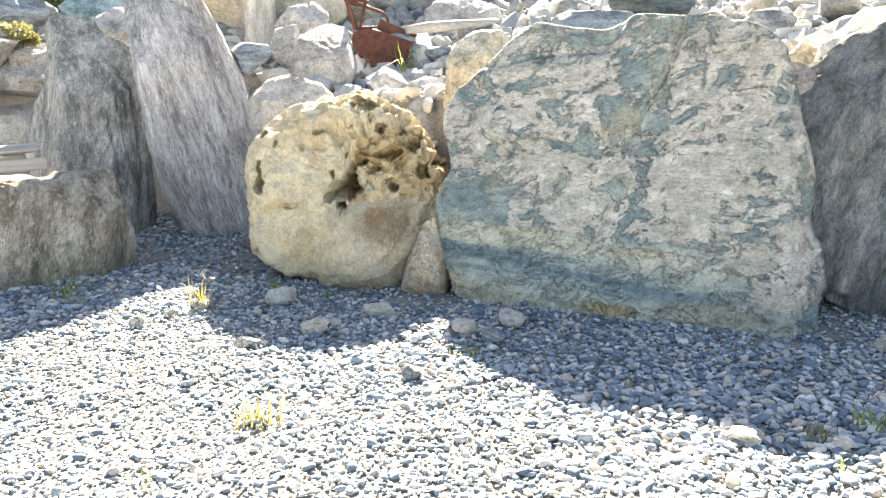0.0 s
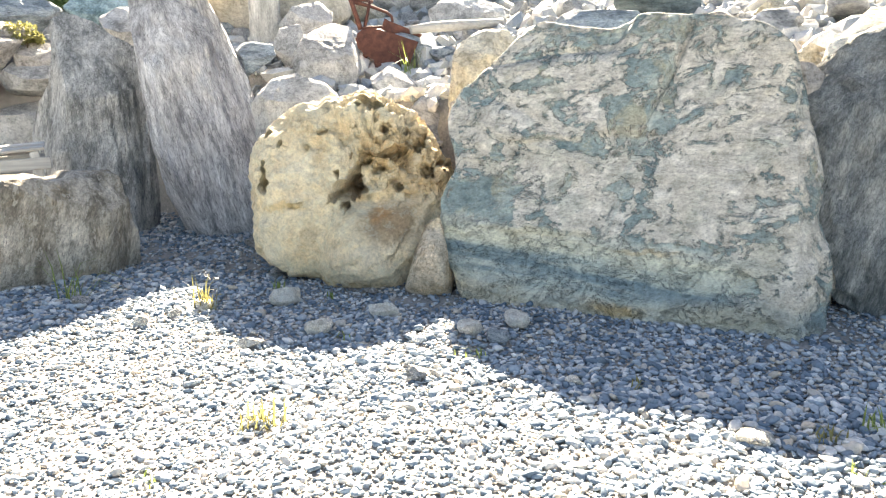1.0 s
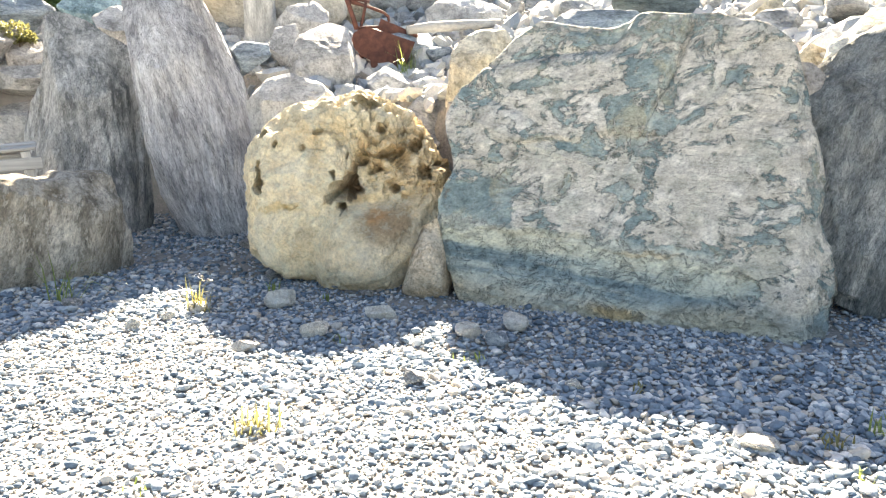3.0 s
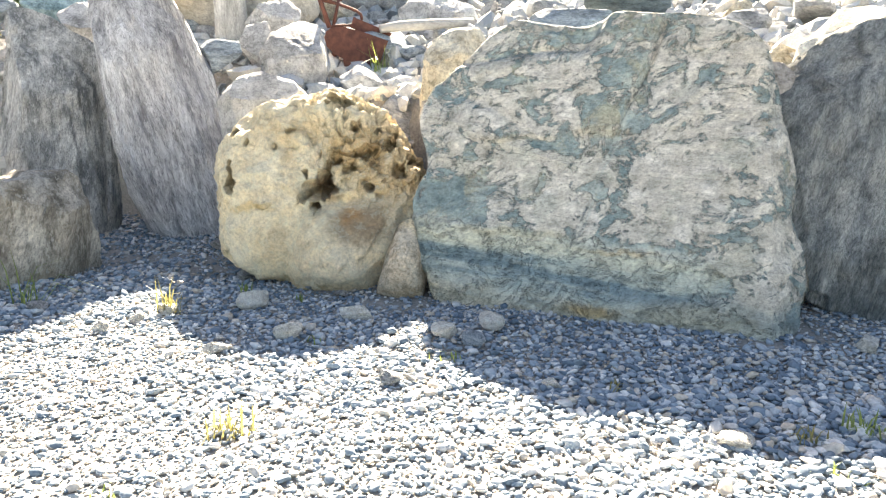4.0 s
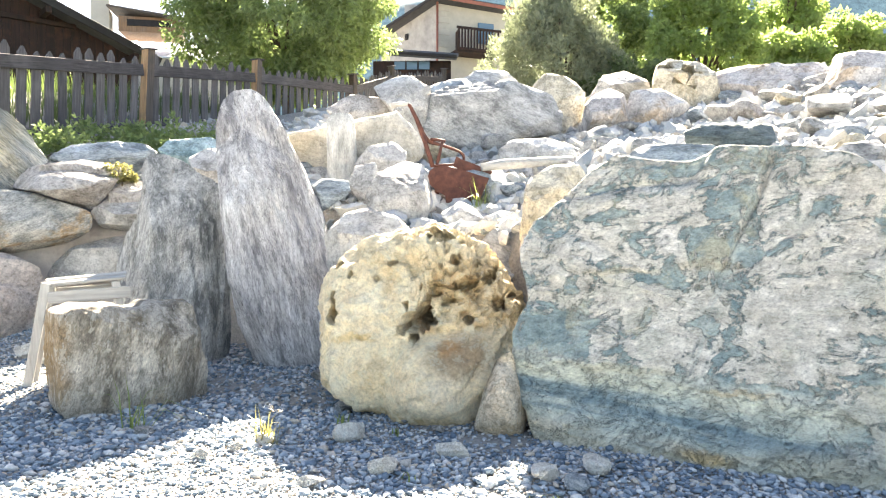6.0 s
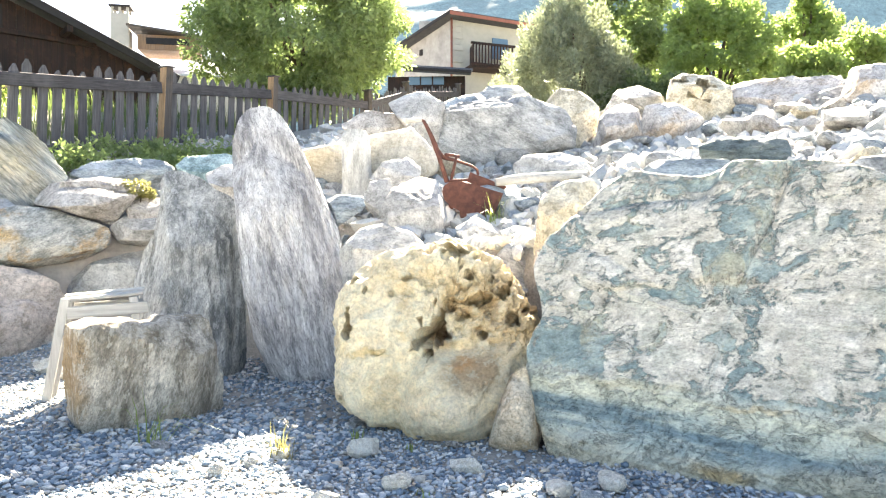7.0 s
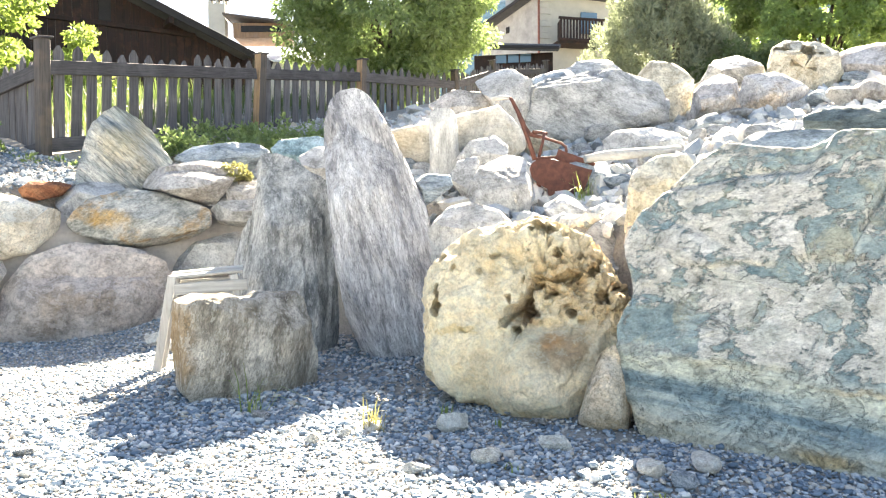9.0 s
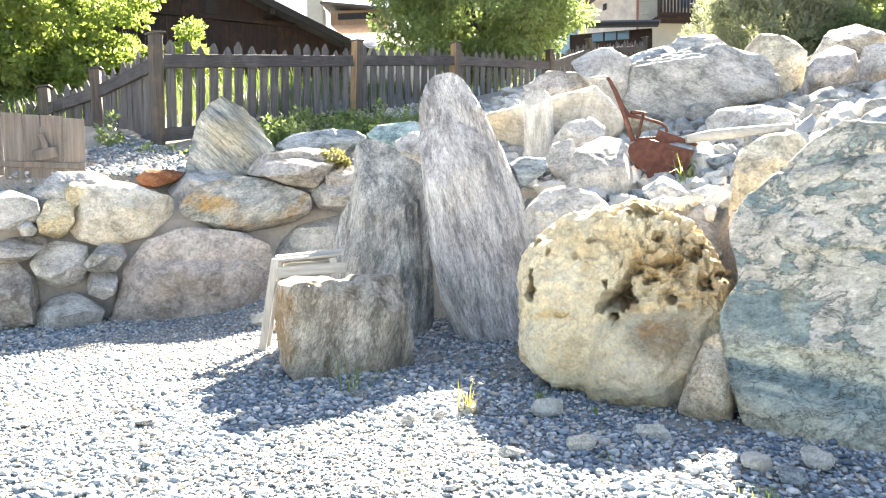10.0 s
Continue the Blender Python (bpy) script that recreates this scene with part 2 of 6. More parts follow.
BANDED = stone("banded_schist", (0.20, 0.25, 0.27), (0.45, 0.475, 0.455), (0.72, 0.695, 0.62), grain=(0.36, 1.0, 4.2), turn=(0, 44, 0), stain=(0.60, 0.46, 0.24), stain_amount=0.45, stain_at=0.53, patch=1.1, contrast=1.3, vein=0.6, bump=1.0, tone=1.0, flakes=0.3, spots=((-0.05, 0.55, 0.30, 0.25, (0.62, 0.53, 0.33), 0.5),))
TEAL = stone("pale_teal_stone", (0.28, 0.42, 0.44), (0.40, 0.53, 0.55), (0.52, 0.63, 0.63), stain_amount=0.1, tone=0.85)
BROWN = stone("brown_grey_stone", (0.36, 0.32, 0.285), (0.50, 0.46, 0.42), (0.62, 0.585, 0.545), stain=(0.46, 0.36, 0.25), stain_amount=0.3, stain_at=0.53, contrast=1.1, tone=0.9, patch=1.9, bump=0.6)
PINK = stone("pinkish_stone", (0.46, 0.425, 0.41), (0.60, 0.565, 0.54), (0.70, 0.67, 0.64), stain=(0.58, 0.40, 0.22), stain_amount=0.5, stain_at=0.53, contrast=1.1, patch=1.6, tone=0.86)
DARK = stone("dark_slate", (0.08, 0.11, 0.12), (0.13, 0.17, 0.18), (0.21, 0.25, 0.26), grain=(1, 1, 3), stain_amount=0.1, tone=0.8, flakes=0.15)
RED = stone("red_stone", (0.26, 0.10, 0.05), (0.40, 0.16, 0.08), (0.46, 0.23, 0.13), stain=(0.30, 0.24, 0.10), stain_amount=0.3)
STANDING = stone("streaked_gneiss", (0.40, 0.395, 0.42), (0.63, 0.62, 0.63), (0.78, 0.77, 0.765), grain=(2.3, 2.3, 0.5), turn=(0, -14, 0), stain=(0.60, 0.56, 0.50), stain_amount=0.2, patch=1.9, vein=0.55, bump=1.0, contrast=1.1, tone=1.0, flakes=0.6, fleck=0.13, crack=0)
STANDING2 = stone("mottled_gneiss", (0.38, 0.39, 0.385), (0.57, 0.57, 0.55), (0.74, 0.73, 0.70), grain=(1.9, 1.9, 0.7), turn=(0, 7, 0), stain=(0.50, 0.46, 0.37), stain_amount=0.3, stain_at=0.52, patch=3.0, vein=0.5, bump=1.0, contrast=1.3, tone=0.94, flakes=0.6, fleck=0.14, crack=0)
SLAB_DARK = stone("dark_schist", (0.19, 0.215, 0.22), (0.30, 0.32, 0.315), (0.44, 0.445, 0.42), grain=(3.0, 3.0, 0.5), turn=(0, 10, 0), stain=(0.38, 0.30, 0.17), stain_amount=0.35, patch=1.8, vein=0.5, bump=0.9, contrast=1.2, tone=1.0, flakes=0.35, crack=0)
STUMP = stone("block_stone", (0.30, 0.265, 0.21), (0.48, 0.435, 0.365), (0.68, 0.635, 0.56), grain=(2.0, 2.0, 0.8), turn=(0, 16, 0), stain=(0.44, 0.32, 0.16), stain_amount=0.55, stain_at=0.52, patch=2.4, bump=1.0, contrast=1.3, vein=0.4, tone=1.0, flakes=0.6, fleck=0.13, spots=((-0.60, 0.45, 0.10, 0.4, (0.40, 0.25, 0.11), 0.7), (-0.1, 0.03, 0.7, 0.14, (0.32, 0.27, 0.21), 0.5)))
TUFA = stone("yellow_tufa", (0.98, 0.77, 0.47), (0.90, 0.735, 0.51), (0.82, 0.70, 0.53), stain=(0.78, 0.52, 0.25), stain_amount=0.35, stain_at=0.56, patch=2.6, bump=0.7, fleck=0.075, flakes=0.3, tone=1.0, crack=0, spots=((0.34, 0.28, 0.45, 0.24, (0.84, 0.71, 0.54), 0.5), (0.62, 1.05, 0.34, 0.45, (0.56, 0.40, 0.23), 0.6), (0.32, 1.10, 0.28, 0.22, (0.68, 0.46, 0.22), 0.6), (0.44, 0.60, 0.26, 0.15, (0.34, 0.235, 0.14), 0.9), (0.34, 0.66, 0.10, 0.07, (0.50, 0.25, 0.09), 0.6), (-0.40, 0.70, 0.20, 0.05, (0.62, 0.43, 0.15), 0.6), (0.12, 0.82, 0.12, 0.10, (0.34, 0.21, 0.11), 0.7), (0.0, 0.12, 0.7, 0.08, (0.60, 0.43, 0.23), 0.6)))
CONE = stone("brown_cone_stone", (0.42, 0.33, 0.23), (0.58, 0.48, 0.36), (0.68, 0.60, 0.48), stain=(0.44, 0.28, 0.13), stain_amount=0.5, stain_at=0.5, patch=4.0, tone=1.0)
LOOSE = stone("pale_loose_stone", (0.68, 0.62, 0.53), (0.80, 0.74, 0.65), (0.80, 0.76, 0.69), stain=(0.60, 0.47, 0.31), stain_amount=0.35, tone=1.0, fleck=0.10)
WALL_CREAM = stone("pale_cream_wall_stone", (0.64, 0.56, 0.43), (0.77, 0.69, 0.56), (0.82, 0.76, 0.65), stain=(0.60, 0.48, 0.32), stain_amount=0.3, tone=0.92, fleck=0.11)
WALL_TAN = stone("tan_wall_stone", (0.50, 0.42, 0.365), (0.61, 0.53, 0.475), (0.69, 0.62, 0.57), stain=(0.56, 0.38, 0.20), stain_amount=0.45, stain_at=0.54, patch=1.5, tone=0.95, fleck=0.12, bump=0.8)
WALL_GREY = stone("grey_wall_stone", (0.46, 0.445, 0.42), (0.62, 0.60, 0.56), (0.72, 0.695, 0.65), stain=(0.46, 0.40, 0.32), stain_amount=0.35, tone=0.86, fleck=0.12)
MORTAR = plain("grey_mortar", (0.44, 0.41, 0.38), 0.15, 14, 0.95)
OLD_WOOD = wood("weathered_fence_wood", (0.017, 0.016, 0.019), (0.09, 0.083, 0.088), grain=(1.2, 1.2, 24))
PICKET_WOOD = wood("weathered_pickets", (0.026, 0.025, 0.028), (0.145, 0.137, 0.143), grain=(22, 22, 0.8))
POST_WOOD = wood("post_wood", (0.030, 0.026, 0.025), (0.11, 0.094, 0.083), stain=(0.30, 0.20, 0.12), amount=0.2)
POST_FACE = wood("orange_post_face", (0.16, 0.095, 0.05), (0.42, 0.27, 0.15), grain=(16, 16, 0.7), stain=(0.12, 0.10, 0.09), amount=0.5)
WHITE_WOOD = wood("bleached_wood", (0.30, 0.285, 0.26), (0.58, 0.56, 0.52), grain=(20, 20, 0.8))
WHITE_BOARD = wood("bleached_boards", (0.34, 0.325, 0.30), (0.58, 0.56, 0.52), grain=(1.0, 12, 16))
BARN_WOOD = wood("dark_barn_boards", (0.004, 0.0022, 0.002), (0.034, 0.013, 0.009), grain=(8, 8, 0.3), stain=(0.075, 0.030, 0.014), amount=0.55)
RUST = plain("rusty_iron", (0.105, 0.040, 0.029), 0.45, 16, 0.75, 0.25, 0.4)


# crust (+) and bare teal (-) on the green slab: place on its face, half sizes, turn, amount
CRUST = [(-0.80, 1.27, 0.42, 0.27, 0, 0.10), (-0.38, 0.93, 0.36, 0.20, -12, 0.11), (0.52, 0.85, 0.42, 0.36, 0, 0.13), (0.86, 1.20, 0.32, 0.28, 0, 0.12), (-0.5, 1.66, 0.5, 0.10, 8, 0.06), (0.72, 1.64, 0.34, 0.24, 0, 0.07), (1.08, 0.48, 0.20, 0.30, 0, 0.12)]
BARE = [(0.07, 1.36, 0.20, 0.20, 20, 0.17), (0.20, 1.72, 0.12, 0.26, -10, 0.10), (-0.96, 0.74, 0.36, 0.15, 0, 0.20), (-0.15, 1.86, 0.36, 0.05, 8, 0.13), (0.35, 0.49, 0.13, 0.035, -5, 0.24), (0.57, 0.49, 0.10, 0.035, -5, 0.22), (0.06, 0.80, 0.05, 0.26, 20, 0.12), (0.16, 1.07, 0.09, 0.2, 18, 0.10), (1.02, 1.48, 0.08, 0.3, 0, 0.07), (-0.45, 1.12, 0.28, 0.04, -15, 0.12), (0.95, 0.72, 0.10, 0.26, 15, 0.08), (-0.62, 1.55, 0.3, 0.05, 12, 0.10), (-1.22, 1.30, 0.10, 0.25, 0, 0.06)]


def green_slab_material():
    """Teal schist under torn pale crust, streaked with ochre and blue-green bands low down, crossed by a vein."""
    mat, nt, links, bsdf = nodes_of("green_schist")
    v = coords(nt, links, (1, 1, 1.35), (0, -14, 0), jitter=False)
    raw = coords(nt, links, jitter=False)
    torn = ragged(nt, links, 0.07, 5.0)
    sep = nt.new("ShaderNodeSeparateXYZ")
    links.new(torn, sep.inputs[0])
    x, z = sep.outputs["X"], sep.outputs["Z"]
    mask = noise_tex(nt, links, v, 5.0, 15, 0.74, 0.5)
    mask = maths(nt, links, "MULTIPLY_ADD", mask, 1.5, -0.25)
    for sign, group in ((1, CRUST), (-1, BARE)):
        for bx, bz, rx, rz, turn, amount in group:
            mask = maths(nt, links, "MULTIPLY_ADD", blob(nt, links, torn, bx, bz, rx, rz, turn), sign * amount * 0.9, mask)
    mk = ramp(nt, links, mask, [(0.445, (0, 0, 0)), (0.500, (1, 1, 1))])
    teal = ramp(nt, links, noise_tex(nt, links, v, 4.0, 12, 0.72, 0.6), [(0.34, (0.13, 0.19, 0.195)), (0.5, (0.265, 0.325, 0.31)), (0.66, (0.45, 0.47, 0.41))])
    crust = ramp(nt, links, noise_tex(nt, links, raw, 6.0, 12, 0.74), [(0.36, (0.42, 0.39, 0.325)), (0.5, (0.565, 0.53, 0.455)), (0.64, (0.68, 0.645, 0.575))])
    half = ramp(nt, links, noise_tex(nt, links, v, 3.3, 10, 0.66), [(0.52, (0, 0, 0)), (0.60, (0.5,) * 3)])
    ochre = ramp(nt, links, noise_tex(nt, links, v, 3.7, 9, 0.68, 0.6), [(0.54, (0, 0, 0)), (0.62, (0.55,) * 3)])
    teal = mixed(nt, links, ochre, teal, (0.42, 0.37, 0.24))
    crust = mixed(nt, links, half, crust, (0.45, 0.455, 0.38))
    col = mixed(nt, links, mk, teal, crust)
    # bands along the foot, dipping to one side and dying out before the far end
    streak = noise_tex(nt, links, coords(nt, links, (0.45, 0.45, 6.0), (0, 4, 0), jitter=False), 1.9, 9, 0.62, 0.3)
    level = maths(nt, links, "MULTIPLY_ADD", x, 0.085, z)
    level = maths(nt, links, "MULTIPLY_ADD", streak, 0.30, maths(nt, links, "SUBTRACT", level, 0.15))
    bands = ramp(nt, links, level, [(0.02, (0.62, 0.53, 0.37)), (0.10, (0.55, 0.53, 0.43)), (0.17, (0.43, 0.47, 0.42)), (0.23, (0.20, 0.27, 0.285)), (0.29, (0.15, 0.22, 0.24)), (0.345, (0.42, 0.46, 0.40)), (0.42, (0.57, 0.565, 0.44)), (0.50, (0.53, 0.54, 0.46)), (0.58, (0.29, 0.37, 0.365))])
    low = maths(nt, links, "SUBTRACT", 1.0, maths(nt, links, "MULTIPLY_ADD", z, 1.0, maths(nt, links, "MULTIPLY", x, 0.07)))
    low = ramp(nt, links, low, [(0.45, (0, 0, 0)), (0.50, (0.95,) * 3)])
    near = ramp(nt, links, maths(nt, links, "MULTIPLY_ADD", x, 0.4, 0.5), [(0.78, (1, 1, 1)), (0.90, (0, 0, 0))])
    near = mixed(nt, links, ramp(nt, links, z, [(0.14, (1, 1, 1)), (0.26, (0, 0, 0))]), near, (0.85, 0.85, 0.85))
    col = mixed(nt, links, mixed(nt, links, 1.0, low, near, "MULTIPLY"), col, bands)
    for bx, bz, rx, rz, shade, amount in ((0.08, 0.09, 0.22, 0.05, (0.55, 0.36, 0.15), 0.75), (0.75, 0.12, 0.5, 0.09, (0.50, 0.43, 0.30), 0.6), (0.0, 1.20, 0.25, 0.05, (0.50, 0.40, 0.22), 0.4), (-0.55, 1.15, 0.3, 0.03, (0.55, 0.45, 0.26), 0.4), (-0.5, 0.53, 0.5, 0.04, (0.52, 0.44, 0.26), 0.45), (0.25, 0.46, 0.25, 0.02, (0.55, 0.40, 0.20), 0.5)):
        col = mixed(nt, links, maths(nt, links, "MULTIPLY", blob(nt, links, torn, bx, bz, rx, rz), amount), col, shade)
    # the straight vein that leans across the face
    turned = coords(nt, links, (1, 1, 1), (0, 15.4, 0), jitter=False)
    ts = nt.new("ShaderNodeSeparateXYZ")
    links.new(turned, ts.inputs[0])
    off = maths(nt, links, "MULTIPLY_ADD", noise_tex(nt, links, raw, 2.2, 9, 0.65), 0.16, ts.outputs["X"])
    mid0 = 0.5 - 0.199 + 0.08
    vein = ramp(nt, links, off, [(mid0 - 0.030, (0, 0, 0)), (mid0 - 0.020, (0.5,) * 3), (mid0 - 0.008, (0, 0, 0)), (mid0, (0.7,) * 3), (mid0 + 0.010, (0.7,) * 3), (mid0 + 0.018, (0, 0, 0))], 0.5)
    span = ramp(nt, links, z, [(0.50, (0, 0, 0)), (0.60, (1, 1, 1))])
    col = mixed(nt, links, mixed(nt, links, 1.0, vein, span, "MULTIPLY"), col, (0.46, 0.48, 0.43))
    fine = noise_tex(nt, links, v, 42, 6, 0.78)
    col = mixed(nt, links, 1.0, col, ramp(nt, links, fine, [(0.36, (0.68,) * 3), (0.5, (1, 1, 1)), (0.64, (1.2,) * 3)]), "MULTIPLY")
    mid = noise_tex(nt, links, v, 9, 12, 0.76, 0.3)
    col = mixed(nt, links, 1.0, col, ramp(nt, links, mid, [(0.36, (0.64,) * 3), (0.5, (1, 1, 1)), (0.64, (1.25,) * 3)]), "MULTIPLY")
    pit = ramp(nt, links, noise_tex(nt, links, v, 15, 7, 0.68, 0.2), [(0.60, (0, 0, 0)), (0.66, (0.6,) * 3)])
    col = mixed(nt, links, pit, col, (0.15, 0.175, 0.165))
    links.new(col, bsdf.inputs["Base Color"])
    bsdf.inputs["Roughness"].default_value = 0.75
    bsdf.inputs["Specular IOR Level"].default_value = 0.35
    bumped(nt, links, bsdf, [(mk, 0.9, 0.02), (streak, 0.6, 0.04), (mid, 0.75, 0.035), (fine, 0.6, 0.008)])
    return mat


GREEN_SLAB = green_slab_material()


def pebble_material(name, stops, rough=0.75):
    mat, nt, links, bsdf = nodes_of(name)
    geo = nt.new("ShaderNodeNewGeometry")
    col = ramp(nt, links, geo.outputs["Random Per Island"], stops)
    n = noise_tex(nt, links, coords(nt, links, jitter=False), 60, 5, 0.7)
    col = mixed(nt, links, 1.0, col, ramp(nt, links, n, [(0.3, (0.75,) * 3), (0.7, (1.2,) * 3)]), "MULTIPLY")
    links.new(col, bsdf.inputs["Base Color"])
    bsdf.inputs["Roughness"].default_value = rough
    bsdf.inputs["Specular IOR Level"].default_value = 0.3
    return mat


GRAVEL = pebble_material("gravel_pebbles", [(0.0, (0.11, 0.15, 0.19)), (0.25, (0.19, 0.24, 0.285)), (0.50, (0.31, 0.355, 0.39)), (0.72, (0.47, 0.48, 0.485)), (0.82, (0.50, 0.42, 0.33)), (0.88, (0.56, 0.545, 0.52)), (1.0, (0.68, 0.66, 0.63))])
RUBBLE = pebble_material("rubble_stones", [(0.0, (0.26, 0.29, 0.31)), (0.4, (0.42, 0.425, 0.42)), (0.8, (0.56, 0.55, 0.53)), (0.9, (0.46, 0.40, 0.33)), (1.0, (0.66, 0.64, 0.61))])
SOIL = plain("gravelly_soil", (0.26, 0.24, 0.215), 0.4, 45, 0.95, 0, 0.9)

# ---- ground ----
EDGE = [(-60, -30), (-12, 2.4), (-8.7, 5.9), (-7.1, 7.27), (-5.5, 8.62), (-4.25, 9.6), (-2.9, 9.3), (-1.6, 8.0), (0.0, 6.4), (1.0, 5.6), (2.6, 4.75), (3.6, 4.2), (9.0, 1.0), (60, -30)]


def behind_edge(x, y):
    """How far a place lies behind the row of boulders and the retaining wall."""
    ex, ey = np.array([e[0] for e in EDGE], float), np.array([e[1] for e in EDGE], float)
    return (y - np.interp(x, ex, ey)) * 0.8


def terrace(x, y):
    cx, cy = np.clip(x, -8, 8), np.clip(y, 3, 17)
    z = 0.169 + 0.0794 * cx + 0.1663 * cy + 0.0173 * cx ** 2 - 0.0029 * cx * cy + 0.0041 * cy ** 2
    z = z - 0.32 * np.clip((-x - 2.3) / 1.2, 0, 1)
    z = z - 0.30 * np.exp(-((x - 0.35) ** 2 + (y - 7.6) ** 2) / 1.3)
    return np.minimum(z, 4.3)


def ground_z(x, y):
    x, y = np.asarray(x, float), np.asarray(y, float)
    s = np.clip(behind_edge(x, y) / 0.45, 0, 1)
    s = s * s * (3 - 2 * s)
    flat = np.c_[x.ravel(), y.ravel(), 0 * x.ravel()]
    bumps = fbm(flat, 1.3, 3, 3).reshape(x.shape) * 0.02 + 0.3 * np.exp(-((x + 4.1) ** 2 + (y - 8.5) ** 2) / 0.4)
    return terrace(x, y) * s * 0.99 + bumps


def build_ground():
    xs = np.concatenate([[-4000, -1500, -500, -200, -100, -60, -40, -28, -20, -15], np.arange(-12, 12.01, 0.12), [15, 20, 28, 40, 60, 100, 200, 500, 1500, 4000]])
    ys = np.concatenate([[-4000, -1000, -300, -100, -50, -25, -12, -6, -3], np.arange(-1, 18.01, 0.12), [20, 24, 30, 40, 60, 100, 200, 500, 1500, 4000]])
    gx, gy = np.meshgrid(xs, ys)
    gz = ground_z(gx, gy)
    n, m = gx.shape
    idx = np.arange(n * m).reshape(n, m)
    faces = np.stack([idx[:-1, :-1], idx[:-1, 1:], idx[1:, 1:], idx[1:, :-1]], -1).reshape(-1, 4)
    put_mesh("ground", mesh_of("ground", np.c_[gx.ravel(), gy.ravel(), gz.ravel()], faces, SOIL), label="grey gravelly ground rising to a stony terrace", category="ground", kind="structure")


build_ground()

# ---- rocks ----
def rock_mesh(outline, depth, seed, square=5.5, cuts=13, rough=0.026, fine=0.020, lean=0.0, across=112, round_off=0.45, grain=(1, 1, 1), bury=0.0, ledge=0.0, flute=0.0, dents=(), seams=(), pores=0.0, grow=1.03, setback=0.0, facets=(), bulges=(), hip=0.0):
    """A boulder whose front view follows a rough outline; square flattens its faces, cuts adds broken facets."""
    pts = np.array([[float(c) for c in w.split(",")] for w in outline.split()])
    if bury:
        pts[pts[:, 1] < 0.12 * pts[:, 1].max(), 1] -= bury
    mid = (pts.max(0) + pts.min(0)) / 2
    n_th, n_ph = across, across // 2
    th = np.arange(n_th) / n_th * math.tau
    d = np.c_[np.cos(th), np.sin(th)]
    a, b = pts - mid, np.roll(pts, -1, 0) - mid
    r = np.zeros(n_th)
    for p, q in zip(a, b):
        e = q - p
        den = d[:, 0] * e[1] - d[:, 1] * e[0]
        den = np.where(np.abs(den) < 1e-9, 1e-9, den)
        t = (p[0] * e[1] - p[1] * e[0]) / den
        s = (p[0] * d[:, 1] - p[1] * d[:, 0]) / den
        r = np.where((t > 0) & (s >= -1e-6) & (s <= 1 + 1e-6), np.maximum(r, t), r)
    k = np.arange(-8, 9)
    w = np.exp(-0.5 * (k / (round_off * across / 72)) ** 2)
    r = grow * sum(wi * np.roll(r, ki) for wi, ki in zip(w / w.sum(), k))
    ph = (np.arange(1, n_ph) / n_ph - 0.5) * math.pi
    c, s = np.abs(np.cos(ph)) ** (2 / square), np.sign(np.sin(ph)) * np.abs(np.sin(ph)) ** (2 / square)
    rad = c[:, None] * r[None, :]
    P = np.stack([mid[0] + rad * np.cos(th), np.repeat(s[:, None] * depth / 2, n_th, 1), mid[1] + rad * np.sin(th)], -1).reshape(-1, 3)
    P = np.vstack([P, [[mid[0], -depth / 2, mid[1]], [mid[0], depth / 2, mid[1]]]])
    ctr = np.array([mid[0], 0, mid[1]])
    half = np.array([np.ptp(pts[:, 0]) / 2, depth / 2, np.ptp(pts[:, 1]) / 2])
    g = np.random.default_rng(seed)
    size = half.mean()
    for k in range(cuts):
        nrm = g.normal(size=3) * (1.0, 0.8, 1.0)
        nrm[1] = -abs(nrm[1]) - 0.25
        if k % 4 == 0:
            nrm = np.array([g.normal(0, 0.25), -g.uniform(0.4, 0.9), 0.9])
        nrm /= np.linalg.norm(nrm)
        q = (P - ctr) / half
        h = q @ nrm
        P = P - half * nrm * np.maximum(0, h - h.max() * g.uniform(0.64, 0.92))[:, None]
    for fu, fv, nu, nv, fall in facets:
        over = ((P[:, 0] - fu) * nu + (P[:, 2] - fv) * nv) / math.hypot(nu, nv)
        P[:, 1] = np.where(P[:, 1] < 0, np.minimum(P[:, 1] + fall * np.maximum(0, over), np.maximum(P[:, 1], 0.02)), P[:, 1])
    nrm = (P - ctr) / half ** 2
    nrm /= np.linalg.norm(nrm, axis=1)[:, None] + 1e-9
    Q = (P - ctr) * grain
    disp = fbm(Q / size, 1.4, 4, seed) * rough * size * 1.6 + (1 - 2 * np.abs(noise3(Q / size, 3.1, seed + 5))) * rough * size * 0.5 + fbm(Q / size, 9, 3, seed + 9) * fine * size
    if ledge:
        h = fbm(Q / size * (0.8, 1, 1.6), 1.1, 5, seed + 31, 0.6) * 2.6
        step = np.floor(h) + np.clip((h - np.floor(h)) / 0.22, 0, 1)
        disp = disp + step * ledge * min(1.0, size * 1.6)
    if flute:
        w = Q * (5.5, 5.5, 0.75) + (Q[:, 2:3] * (0.5, 0.3, 0)) * 3
        disp = disp + flute * ((1 - 2 * np.abs(noise3(w, 1.0, seed + 41))) + 0.6 * (1 - 2 * np.abs(noise3(w, 2.3, seed + 42))))
